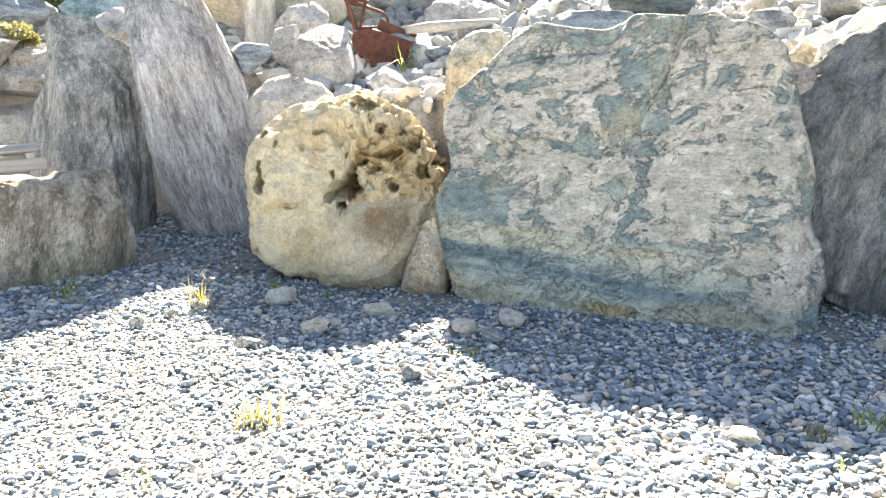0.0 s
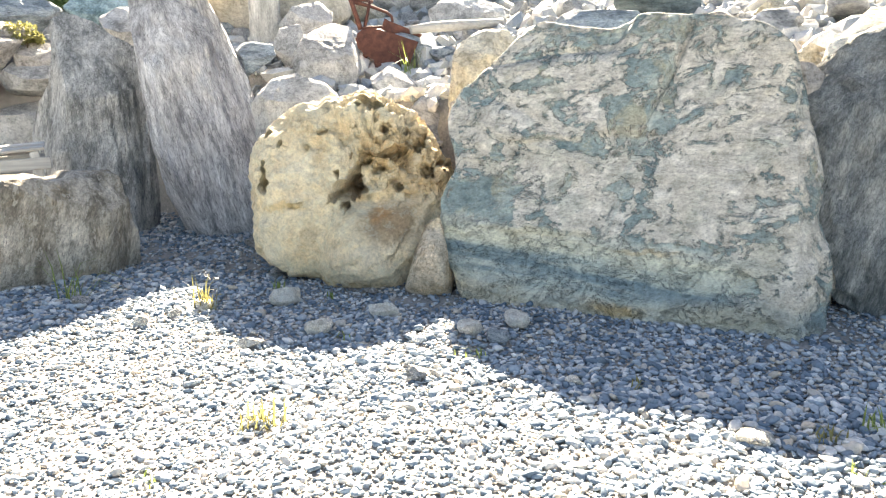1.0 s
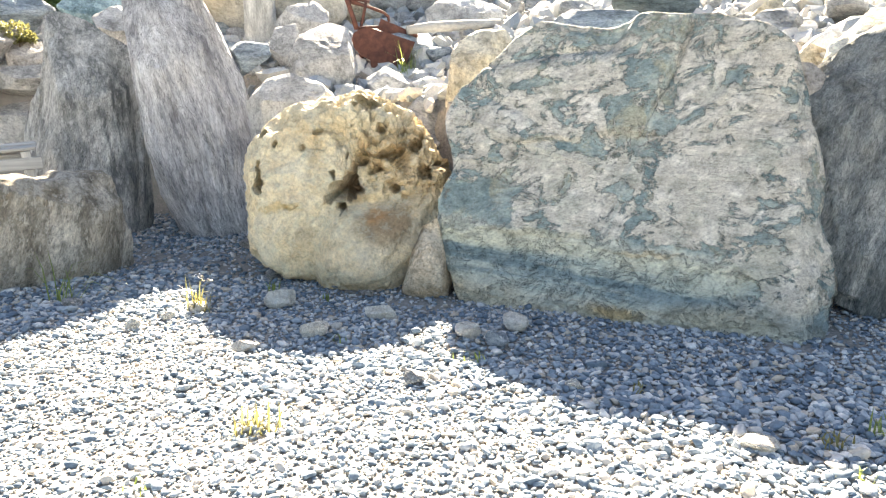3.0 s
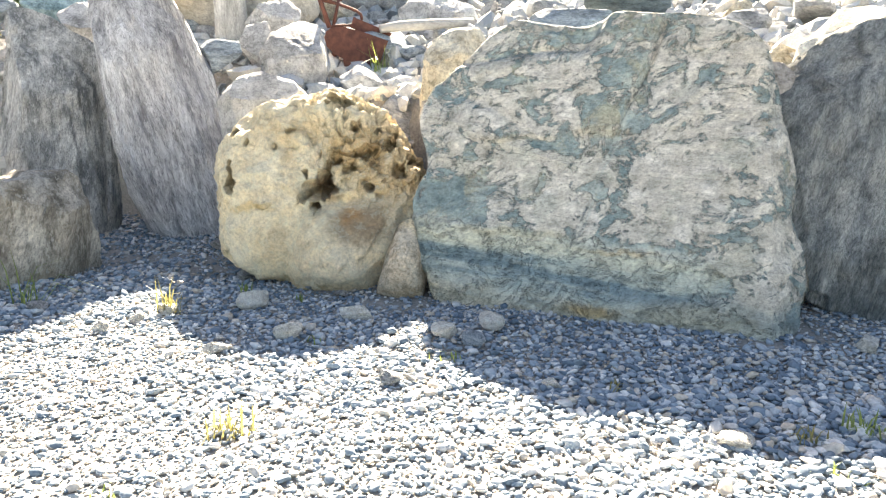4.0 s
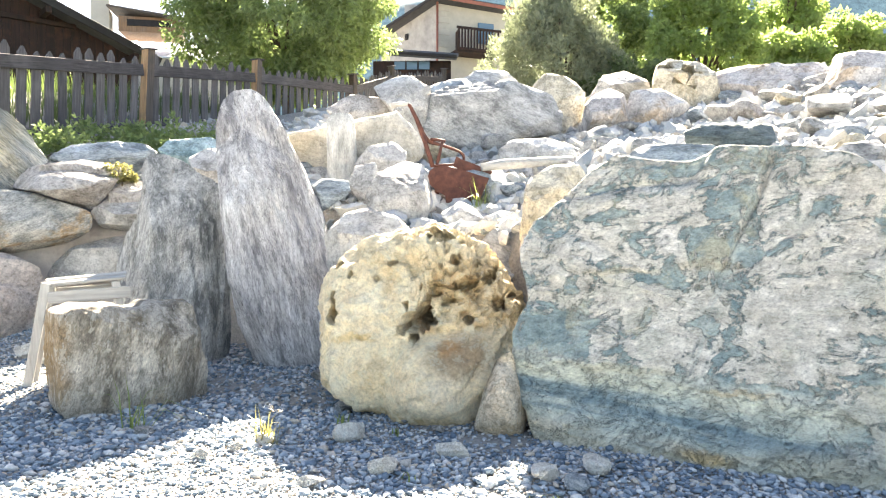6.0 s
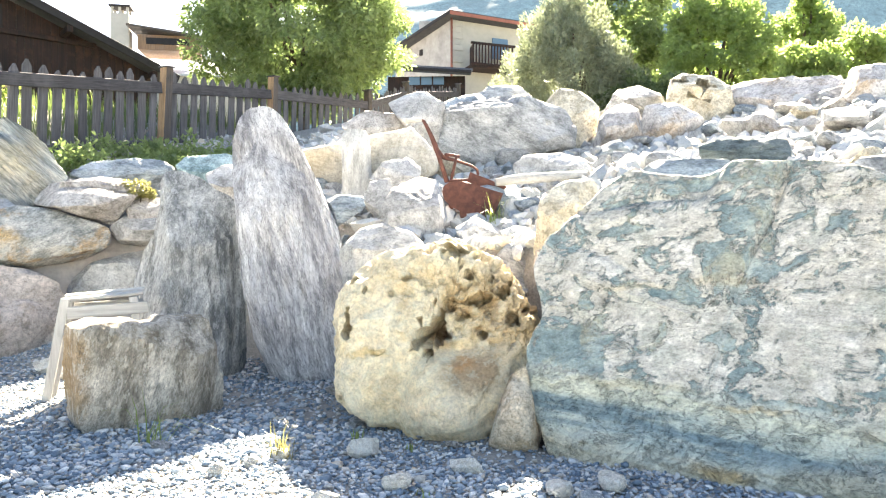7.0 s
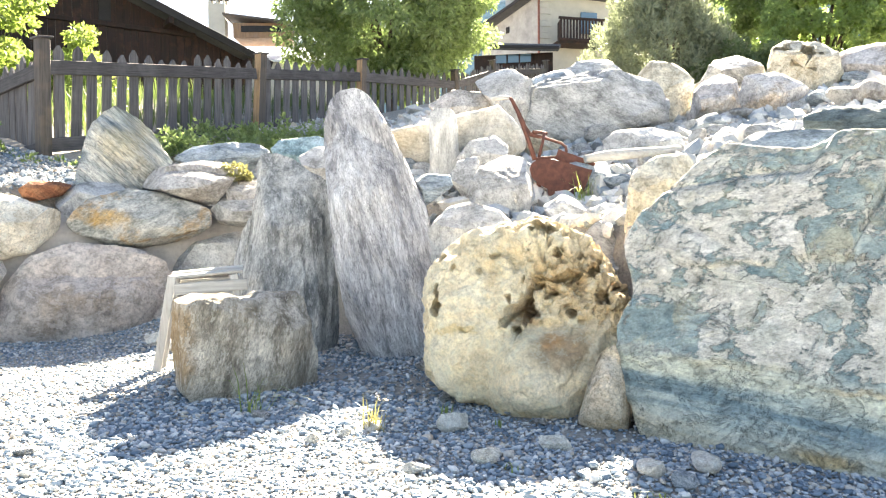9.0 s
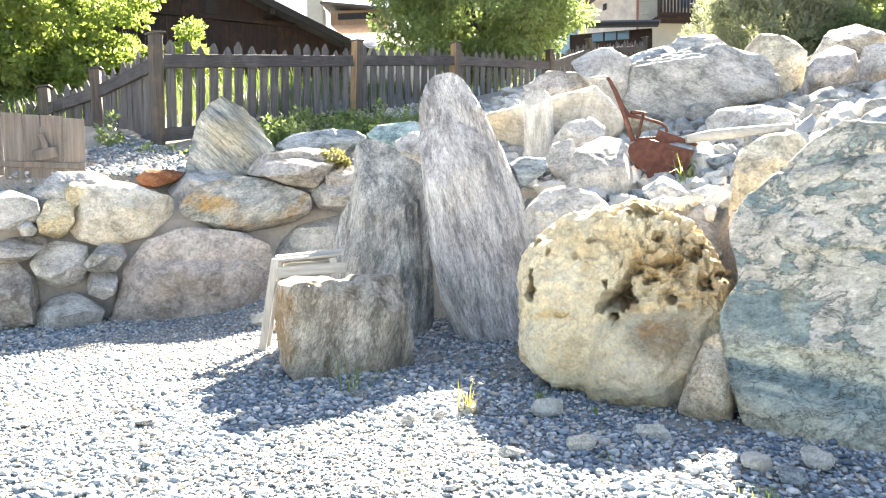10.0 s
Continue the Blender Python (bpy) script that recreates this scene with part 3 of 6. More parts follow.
    if pores:
        porous = np.clip((P[:, 0] - ctr[0]) * 1.6 + 0.35 + 0.5 * noise3(P, 2.0, seed + 3), 0, 1) * np.clip((P[:, 2] - ctr[2]) * 2.2 + 0.55, 0.12, 1)
        pit = 0.9 * np.clip(fbm(P, 9, 3, seed + 60) - 0.10, 0, 0.6) + 0.8 * np.clip(0.12 - np.abs(fbm(P, 5.0, 4, seed + 61)), 0, 1) * 2 + 0.9 * np.clip(fbm(P, 20, 2, seed + 62) - 0.05, 0, 0.7)
        disp = disp - porous * pit * pores * 3 - np.clip(fbm(P, 13, 2, seed + 71) - 0.55, 0, 1) * pores
    P = P + nrm * disp[:, None]
    for bu, bv, ru, rv, amount in bulges:
        P[:, 1] -= np.where(P[:, 1] < 0, amount * np.exp(-((P[:, 0] - bu) / ru) ** 2 - ((P[:, 2] - bv) / rv) ** 2), 0)
    for u0, v0, u1, v1, step, groove, soft in seams:
        ax, az = u1 - u0, v1 - v0
        ln = math.hypot(ax, az)
        rx, rz = P[:, 0] - u0 + 0.03 * noise3(P, 5, seed + 90), P[:, 2] - v0 + 0.03 * noise3(P, 5, seed + 91)
        along, off = (rx * ax + rz * az) / ln, (rx * az - rz * ax) / ln
        inside = np.clip((along + 0.1) / 0.15, 0, 1) * np.clip((ln + 0.1 - along) / 0.15, 0, 1) * (P[:, 1] < 0)
        P[:, 1] += inside * (step * np.clip(off / soft + 0.5, 0, 1) * np.clip(1.2 - np.abs(off) / 0.45, 0, 1) + groove * np.exp(-(off / soft) ** 2))
    for du, dv, ru, rv, deep, tilt in dents:
        a = math.radians(tilt)
        x, z = P[:, 0] - du, P[:, 2] - dv
        x, z = x * math.cos(a) + z * math.sin(a), z * math.cos(a) - x * math.sin(a)
        wob = 1 + 0.45 * noise3(P, 11, seed + 80) + 0.4 * noise3(P, 27, seed + 81)
        q = np.sqrt((x / ru) ** 2 + (z / rv) ** 2) * wob
        k = np.clip((1.12 - q) / 0.3, 0, 1)
        P[:, 1] += np.where(P[:, 1] < 0.15, 1.3 * deep * k * k * (3 - 2 * k), 0)
    P[:, 2] -= hip * np.maximum(0, P[:, 1] + depth / 2) * np.clip((P[:, 2] - mid[1]) / (0.4 * half[2]), 0, 1)
    P[:, 1] += (P[:, 2] - pts[:, 1].min()) * lean + setback
    rows = n_ph - 1
    idx = np.arange(rows * n_th).reshape(rows, n_th)
    nx = np.roll(idx, -1, 1)
    faces = np.stack([idx[:-1], nx[:-1], nx[1:], idx[1:]], -1).reshape(-1, 4).tolist()
    f0, f1 = rows * n_th, rows * n_th + 1
    faces += [(f0, int(nx[0, j]), int(idx[0, j])) for j in range(n_th)] + [(f1, int(idx[-1, j]), int(nx[-1, j])) for j in range(n_th)]
    return P, faces, ctr, half


# holes of the tufa boulder: place on its face, half width, half height, depth, tilt
TUFA_HOLES = [
    (-0.54, 0.87, 0.034, 0.058, 0.16, 0), (-0.56, 0.98, 0.022, 0.034, 0.10, 10), (-0.55, 1.25, 0.020, 0.028, 0.07, 0), (-0.43, 1.17, 0.016, 0.032, 0.06, -20),
    (0.11, 0.86, 0.06, 0.13, 0.36, -24), (0.03, 0.785, 0.075, 0.03, 0.26, 16), (0.42, 1.14, 0.13, 0.032, 0.18, 20), (0.22, 1.08, 0.05, 0.05, 0.12, 30),
    (0.34, 1.31, 0.036, 0.036, 0.15, 0), (0.24, 1.50, 0.08, 0.03, 0.10, -10), (0.50, 1.30, 0.025, 0.028, 0.10, 0), (0.46, 0.84, 0.036, 0.034, 0.13, 0), (0.30, 0.97, 0.035, 0.022, 0.08, 30),
    (0.01, 0.95, 0.022, 0.026, 0.08, 0), (-0.22, 1.14, 0.018, 0.026, 0.05, 0), (-0.12, 1.25, 0.03, 0.016, 0.05, 15), (0.60, 1.20, 0.05, 0.05, 0.14, 0), (0.66, 1.00, 0.04, 0.07, 0.14, 0), (-0.30, 0.71, 0.05, 0.022, 0.03, 10)]
CREST_HOLES = [(0.05, 0.62, 0.11, 0.09, 0.25, 0), (-0.30, 0.70, 0.10, 0.05, 0.15, 0), (-0.16, 0.42, 0.07, 0.05, 0.12, 0), (0.1, 0.3, 0.06, 0.03, 0.1, 0)]

# seams of the green slab: from, to, step in depth, groove, softness
SLAB_SEAMS = [(-0.06, 0.53, 0.33, 1.95, 0.05, 0.05, 0.025), (-0.17, 1.78, -1.08, 1.64, 0.05, 0.02, 0.04), (-0.02, 2.0, -0.17, 1.78, 0.05, 0.02, 0.04), (-1.0, 1.42, -0.2, 1.14, -0.02, 0.02, 0.03), (-1.25, 0.58, 0.45, 0.47, -0.03, 0.0, 0.06)]

SEED = [100]


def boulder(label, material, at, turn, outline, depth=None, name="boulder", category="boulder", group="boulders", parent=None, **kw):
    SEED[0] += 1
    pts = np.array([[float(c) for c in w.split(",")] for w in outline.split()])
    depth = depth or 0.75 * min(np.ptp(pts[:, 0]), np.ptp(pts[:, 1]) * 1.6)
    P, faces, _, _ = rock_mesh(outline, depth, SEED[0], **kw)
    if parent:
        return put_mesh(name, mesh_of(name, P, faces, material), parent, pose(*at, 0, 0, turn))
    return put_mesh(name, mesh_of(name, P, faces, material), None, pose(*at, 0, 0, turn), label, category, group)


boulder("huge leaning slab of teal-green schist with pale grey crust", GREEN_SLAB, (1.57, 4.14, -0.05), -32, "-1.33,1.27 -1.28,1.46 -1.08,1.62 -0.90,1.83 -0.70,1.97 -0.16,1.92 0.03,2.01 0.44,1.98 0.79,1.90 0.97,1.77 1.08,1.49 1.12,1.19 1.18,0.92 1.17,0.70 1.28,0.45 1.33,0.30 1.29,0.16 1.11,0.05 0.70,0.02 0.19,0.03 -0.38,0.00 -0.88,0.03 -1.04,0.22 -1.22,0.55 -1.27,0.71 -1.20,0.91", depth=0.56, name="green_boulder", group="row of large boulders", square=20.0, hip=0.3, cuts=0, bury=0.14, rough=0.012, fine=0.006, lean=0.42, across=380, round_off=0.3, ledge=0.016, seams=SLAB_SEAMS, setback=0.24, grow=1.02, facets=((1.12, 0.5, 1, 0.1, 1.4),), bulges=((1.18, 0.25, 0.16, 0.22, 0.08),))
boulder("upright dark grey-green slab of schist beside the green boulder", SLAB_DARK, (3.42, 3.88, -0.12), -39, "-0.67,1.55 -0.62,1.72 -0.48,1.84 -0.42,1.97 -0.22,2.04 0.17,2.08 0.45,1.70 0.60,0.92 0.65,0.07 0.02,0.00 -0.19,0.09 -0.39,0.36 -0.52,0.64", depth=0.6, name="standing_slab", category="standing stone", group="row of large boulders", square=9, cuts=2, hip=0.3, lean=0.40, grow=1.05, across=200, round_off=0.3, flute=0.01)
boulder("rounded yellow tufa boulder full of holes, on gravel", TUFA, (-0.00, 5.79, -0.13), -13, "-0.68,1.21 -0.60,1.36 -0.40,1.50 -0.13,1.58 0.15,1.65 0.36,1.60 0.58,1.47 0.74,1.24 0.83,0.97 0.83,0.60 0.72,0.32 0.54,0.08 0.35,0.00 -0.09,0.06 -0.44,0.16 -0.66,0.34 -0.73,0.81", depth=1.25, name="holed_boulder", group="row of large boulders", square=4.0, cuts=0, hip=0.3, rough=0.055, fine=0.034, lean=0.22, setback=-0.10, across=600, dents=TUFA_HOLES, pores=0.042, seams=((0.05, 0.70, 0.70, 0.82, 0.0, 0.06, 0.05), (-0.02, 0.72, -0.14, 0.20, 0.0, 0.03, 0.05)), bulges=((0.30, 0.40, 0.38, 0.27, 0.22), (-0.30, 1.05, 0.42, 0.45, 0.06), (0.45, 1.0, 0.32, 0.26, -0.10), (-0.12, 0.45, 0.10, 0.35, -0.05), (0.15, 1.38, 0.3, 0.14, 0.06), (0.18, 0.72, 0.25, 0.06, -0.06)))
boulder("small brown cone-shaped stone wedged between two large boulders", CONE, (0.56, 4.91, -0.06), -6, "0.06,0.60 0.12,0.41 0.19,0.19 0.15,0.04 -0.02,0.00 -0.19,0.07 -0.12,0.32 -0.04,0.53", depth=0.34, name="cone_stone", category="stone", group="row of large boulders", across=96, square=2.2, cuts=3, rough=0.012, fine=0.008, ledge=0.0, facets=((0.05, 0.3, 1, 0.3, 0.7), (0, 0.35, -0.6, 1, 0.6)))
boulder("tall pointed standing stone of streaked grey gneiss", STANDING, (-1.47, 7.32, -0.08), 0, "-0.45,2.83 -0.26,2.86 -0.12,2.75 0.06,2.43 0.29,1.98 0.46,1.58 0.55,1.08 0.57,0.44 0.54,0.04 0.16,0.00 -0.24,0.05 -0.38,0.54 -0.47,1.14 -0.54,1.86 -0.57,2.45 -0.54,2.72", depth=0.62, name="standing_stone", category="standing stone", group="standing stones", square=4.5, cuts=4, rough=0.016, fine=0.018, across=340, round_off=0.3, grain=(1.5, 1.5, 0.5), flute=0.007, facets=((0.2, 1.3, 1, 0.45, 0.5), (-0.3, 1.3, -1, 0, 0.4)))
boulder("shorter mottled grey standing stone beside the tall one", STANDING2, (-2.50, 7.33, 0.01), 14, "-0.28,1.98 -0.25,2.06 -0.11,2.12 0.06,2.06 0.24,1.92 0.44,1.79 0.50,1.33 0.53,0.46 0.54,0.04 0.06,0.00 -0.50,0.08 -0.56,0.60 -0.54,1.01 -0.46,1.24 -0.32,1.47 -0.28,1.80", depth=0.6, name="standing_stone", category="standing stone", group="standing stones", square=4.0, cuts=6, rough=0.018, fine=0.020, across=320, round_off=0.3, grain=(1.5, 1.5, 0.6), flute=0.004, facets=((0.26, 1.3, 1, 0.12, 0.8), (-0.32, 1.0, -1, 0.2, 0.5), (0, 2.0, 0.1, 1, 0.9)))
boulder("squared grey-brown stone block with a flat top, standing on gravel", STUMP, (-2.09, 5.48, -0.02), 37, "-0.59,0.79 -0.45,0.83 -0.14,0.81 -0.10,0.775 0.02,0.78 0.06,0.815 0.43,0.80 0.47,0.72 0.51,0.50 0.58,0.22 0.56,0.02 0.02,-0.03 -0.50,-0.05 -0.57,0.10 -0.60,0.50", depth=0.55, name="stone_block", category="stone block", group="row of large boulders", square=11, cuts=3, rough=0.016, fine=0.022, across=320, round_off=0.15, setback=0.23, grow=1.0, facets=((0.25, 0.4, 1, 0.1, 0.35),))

retaining_wall = put_mesh("retaining_wall", None, None, None, "low retaining wall of rough boulders set in grey mortar", "wall", "", "structure")
bm = bmesh.new()
WALL = [(-11.2, 3.9), (-8.68, 5.77), (-7.07, 7.06), (-5.54, 8.28), (-4.23, 9.41), (-2.9, 9.75)]
rings = []
for (wx, wy) in WALL:
    rings.append([bm.verts.new(v) for v in ((wx, wy, -0.2), (wx - 0.03, wy + 0.04, 0.6), (wx - 0.08, wy + 0.1, 1.25), (wx - 0.18, wy + 0.22, 1.52), (wx - 0.4, wy + 0.6, 1.5), (wx - 0.4, wy + 0.6, -0.2))])
for r0, r1 in zip(rings, rings[1:]):
    for k in range(5):
        bm.faces.new((r0[k], r1[k], r1[k + 1], r0[k + 1]))
bmesh.ops.subdivide_edges(bm, edges=bm.edges, cuts=5, use_grid_fill=True)
for v in bm.verts:
    v.co += Vector((0.4, -0.6, 0.0)) * 0.05 * noise.noise(v.co * 2.3)
part("mortar", bm, MORTAR, retaining_wall, "rough grey mortar")
boulder("", WALL_TAN, (-5.30, 8.15, -0.23), 33, "-0.99,0.08 -1.00,0.29 -0.85,0.85 -0.59,1.20 -0.11,1.36 0.52,1.29 0.90,1.12 1.00,0.76 0.85,0.40 0.33,0.13 -0.15,0.00 -0.63,0.00", name="stone", parent=retaining_wall, depth=0.5, grow=1.04, across=160, facets=((0, 0.75, 0.1, 1, 0.6), (0.5, 0.4, 1, -0.2, 0.4)))
boulder("", WALL_CREAM, (-6.08, 7.74, 0.96), 38, "-0.59,0.44 -0.39,0.68 -0.00,0.78 0.31,0.64 0.59,0.57 0.57,0.36 0.30,0.11 -0.16,0.00 -0.47,0.10 -0.56,0.24", name="stone", parent=retaining_wall, depth=0.5, grow=1.1)
boulder("", ORANGE, (-4.91, 8.75, 1.10), 29, "-0.79,0.32 -0.57,0.55 -0.14,0.70 0.26,0.66 0.79,0.46 0.79,0.24 0.55,0.09 0.02,0.00 -0.38,0.05 -0.69,0.17", name="stone", parent=retaining_wall, depth=0.5, grow=1.1)
boulder("", WALL_GREY, (-6.53, 7.20, 0.47), 42, "-0.29,0.28 -0.22,0.46 -0.02,0.53 0.28,0.46 0.29,0.24 0.18,0.03 -0.05,0.00 -0.23,0.10", name="stone", parent=retaining_wall, depth=0.5, grow=1.1)
boulder("", WALL_GREY, (-6.15, 7.51, 0.64), 39, "-0.23,0.09 -0.03,0.32 0.18,0.33 0.23,0.17 0.11,0.01 -0.17,0.00", name="stone", parent=retaining_wall, depth=0.5, grow=1.1)
boulder("", WALL_GREY, (-6.19, 7.49, 0.31), 40, "-0.16,0.20 -0.09,0.32 0.16,0.31 0.15,0.08 0.02,0.00 -0.14,0.06", name="stone", parent=retaining_wall, depth=0.5, grow=1.1)
boulder("", WALL_GREY, (-6.39, 7.14, -0.14), 42, "-0.37,0.23 -0.17,0.47 0.06,0.53 0.37,0.31 0.29,0.10 0.03,0.00 -0.25,0.10", name="stone", parent=retaining_wall, depth=0.5, grow=1.1)
boulder("", YELLOW, (-6.58, 7.22, 1.03), 42, "-0.18,0.24 -0.08,0.46 0.14,0.52 0.18,0.24 0.05,0.00 -0.15,0.10", name="stone", parent=retaining_wall, depth=0.5, grow=1.1)
boulder("", WALL_GREY, (-6.98, 6.93, 1.18), 45, "-0.30,0.39 0.10,0.45 0.26,0.39 0.31,0.15 0.18,0.02 -0.31,0.00", name="stone", parent=retaining_wall, depth=0.5, grow=1.1)
boulder("", WALL_GREY, (-6.74, 6.98, 1.11), 44, "-0.10,0.09 -0.00,0.17 0.10,0.11 0.05,0.00 -0.08,0.00", name="stone", parent=retaining_wall, depth=0.5, grow=1.1)
boulder("", BROWN, (-6.85, 6.88, 0.79), 45, "-0.32,0.17 0.01,0.29 0.25,0.30 0.32,0.22 0.13,0.06 -0.05,0.00 -0.32,0.01", name="stone", parent=retaining_wall, depth=0.5, grow=1.1)
boulder("", BROWN, (-6.87, 6.79, 0.02), 45, "-0.30,0.69 0.09,0.74 0.32,0.43 0.31,0.13 0.11,0.01 -0.32,0.00", name="stone", parent=retaining_wall, depth=0.5, grow=1.1)
boulder("", WALL_GREY, (-4.01, 9.33, 0.71), 23, "-0.67,0.11 -0.36,0.41 0.20,0.54 0.67,0.40 0.67,0.00 -0.59,0.01", name="stone", parent=retaining_wall, depth=0.5, grow=1.1)
boulder("", WALL_GREY, (-3.81, 9.42, 1.30), 22, "-0.38,0.26 -0.20,0.43 0.18,0.46 0.38,0.26 0.06,0.00 -0.25,0.05", name="stone", parent=retaining_wall, depth=0.5, grow=1.1)
boulder("flat grey stone capping the retaining wall", GRANITE, (-6.62, 7.53, 1.56), 41, "-0.47,0.13 -0.28,0.29 0.16,0.32 0.47,0.26 0.47,0.13 0.15,0.00 -0.46,0.01", bury=0.2)
boulder("small yellowish stone on the retaining wall", YELLOW, (-6.46, 7.50, 1.55), 41, "-0.16,0.10 -0.06,0.22 0.15,0.18 0.16,0.06 -0.14,0.00", bury=0.2)
boulder("long rust-red stone lying before the fence post", RED, (-6.01, 8.46, 1.71), 35, "-0.30,0.10 -0.15,0.21 0.15,0.21 0.30,0.16 0.18,0.03 -0.20,0.00", depth=0.3, bury=0.05)
boulder("whitish rounded stone on the wall top", PALE, (-5.53, 8.66, 1.56), 32, "-0.46,0.13 -0.11,0.33 0.32,0.38 0.46,0.23 0.17,0.09 -0.18,0.00", bury=0.2)
boulder("flat-topped grey-brown boulder on the retaining wall", BROWN, (-4.44, 9.19, 1.62), 26, "-0.63,0.23 -0.56,0.39 -0.34,0.53 0.18,0.60 0.60,0.56 0.63,0.46 0.43,0.18 0.28,0.00 -0.03,0.08 -0.34,0.20", depth=0.8, across=140, facets=((0, 0.36, 0.05, 1, 1.6), (0, 0.2, 0.25, -1, 0.9)))
boulder("pointed grey and ochre banded slab before the fence", BANDED, (-5.39, 9.20, 1.88), 30, "-0.63,0.00 -0.54,0.22 -0.46,0.60 -0.36,0.79 -0.22,0.98 -0.09,1.07 0.06,1.00 0.20,0.90 0.36,0.76 0.47,0.56 0.63,0.36 0.38,0.14 0.06,0.02", bury=0.2, depth=0.5, square=5.0, cuts=3, across=180, round_off=0.3, facets=((0.12, 0.5, 0.62, 0.78, 0.9), (-0.3, 0.5, -1, 0.2, 0.7)))
boulder("low bluish stone at the foot of the fence", BLUE, (-4.37, 10.13, 2.23), 23, "-0.68,0.08 -0.43,0.25 0.16,0.34 0.51,0.31 0.68,0.20 0.24,0.00 -0.60,0.00", bury=0.2)
boulder("flat pale teal stone at the foot of the fence", TEAL, (-3.36, 10.75, 2.39), 17, "-0.48,0.10 -0.31,0.26 0.22,0.32 0.48,0.25 0.39,0.06 -0.14,0.00", bury=0.2)
boulder("light grey stone behind the standing stones", PALE, (-2.52, 8.85, 1.93), 16, "-0.30,0.28 -0.09,0.40 0.16,0.42 0.30,0.00 -0.06,0.00", bury=0.2)
boulder("small brown stone under the wall boulder", BROWN, (-3.79, 9.56, 1.69), 22, "-0.28,0.16 -0.08,0.28 0.28,0.28 0.24,0.06 -0.24,0.00", bury=0.2)
boulder("white angular boulder behind the yellow boulder", PALE, (-0.49, 6.58, 1.12), 4, "-0.38,0.18 -0.20,0.39 0.00,0.45 0.26,0.36 0.38,0.23 0.00,0.00 -0.33,0.05", bury=0.2)
boulder("pale angular boulder beside the rusty plough", PALE, (-0.21, 7.80, 1.57), 2, "-0.37,0.20 -0.25,0.40 0.05,0.56 0.28,0.54 0.37,0.18 0.22,0.04 -0.13,0.00 -0.34,0.06", bury=0.2)
boulder("short upright pale stone stub", STUB, (-0.96, 8.85, 1.89), 6, "-0.18,0.00 -0.18,0.80 -0.12,0.87 0.08,0.86 0.14,0.78 0.16,0.55 0.18,0.00", bury=0.2, depth=0.3, cuts=4, square=5, round_off=0.2, rough=0.008)
boulder("large cream wedge-shaped boulder on the terrace", WEDGE, (-0.95, 9.75, 2.00), 5, "-0.94,0.76 -0.52,0.90 -0.06,1.01 0.53,0.96 0.90,0.55 0.94,0.33 0.24,0.01 -0.37,0.00 -0.75,0.45", bury=0.2, cuts=2, square=10.0, hip=0.3, across=150, facets=((-0.2, 0.45, -0.35, -1, 0.9),))
boulder("dark flat boulder behind the cream one", BROWN, (-0.91, 10.96, 3.06), 5, "-0.52,0.10 -0.14,0.33 0.36,0.29 0.52,0.01 -0.23,0.00", bury=0.2)
boulder("tilted white and grey boulder", PALE, (-0.29, 10.80, 2.78), 1, "-0.43,0.73 -0.17,0.88 0.15,0.88 0.43,0.68 0.39,0.32 0.27,0.00 -0.01,0.18 -0.29,0.52", bury=0.2)
boulder("grey-green boulder on the slope", BLUE, (0.51, 12.29, 3.47), -2, "-0.40,0.28 -0.04,0.44 0.40,0.50 0.31,0.10 -0.31,0.00", bury=0.2)
boulder("grey boulder behind the big one", GRANITE, (1.18, 12.75, 3.66), -5, "-0.56,0.21 -0.24,0.51 0.29,0.51 0.56,0.26 -0.33,0.00", bury=0.2)
boulder("very large rounded grey boulder on the terrace", GRANITE, (1.08, 11.25, 2.72), -6, "-1.11,0.09 -0.99,0.55 -0.66,0.86 -0.02,1.02 0.60,1.00 1.01,0.81 1.11,0.40 1.07,0.15 -0.25,0.00", bury=0.2, square=9, hip=0.2, cuts=5, across=160)
boulder("yellowish boulder leaning on the grey one", CREAM, (2.30, 12.19, 3.03), -11, "-0.46,0.84 -0.22,1.00 0.18,0.92 0.46,0.61 0.43,0.23 0.08,0.00 -0.29,0.20", bury=0.2)
boulder("angular pale boulder with rusty face", PINK, (2.94, 11.43, 2.99), -15, "-0.44,0.04 -0.26,0.49 0.05,0.63 0.35,0.55 0.44,0.15 -0.04,0.00", bury=0.2)
boulder("low rusty grey boulder on the slope", PINK, (3.79, 11.39, 3.10), -18, "-0.52,0.05 -0.43,0.48 0.01,0.52 0.52,0.24 0.01,0.00", bury=0.2)
boulder("dome-shaped grey boulder on the crest", GRANITE, (3.74, 13.49, 3.78), -15, "-0.57,0.08 -0.30,0.50 0.11,0.62 0.47,0.46 0.57,0.14 -0.41,0.00", bury=0.2)
boulder("pale yellow boulder with holes on the crest", CREAM, (4.69, 12.66, 3.52), -20, "-0.56,0.41 -0.49,0.76 -0.30,0.90 0.22,0.83 0.50,0.59 0.56,0.23 0.31,0.00 -0.25,0.13", bury=0.2, dents=CREST_HOLES, across=160)
boulder("long pinkish boulder on the crest", PINK, (6.07, 12.39, 3.62), -26, "-1.02,0.46 -0.78,0.73 0.04,0.61 0.73,0.57 1.02,0.37 0.96,0.07 0.30,0.00 -0.78,0.12", bury=0.2)
boulder("rusty angular boulder on the crest", PINK, (6.93, 11.00, 3.45), -32, "-0.56,0.27 -0.44,0.70 -0.03,0.74 0.35,0.65 0.56,0.28 0.34,0.00 -0.48,0.11", bury=0.2)
boulder("flat dark slate slab among rubble", DARK, (3.42, 7.89, 2.28), -24, "-0.46,0.20 -0.15,0.29 0.42,0.24 0.46,0.09 0.39,0.00 -0.45,0.04", bury=0.2)
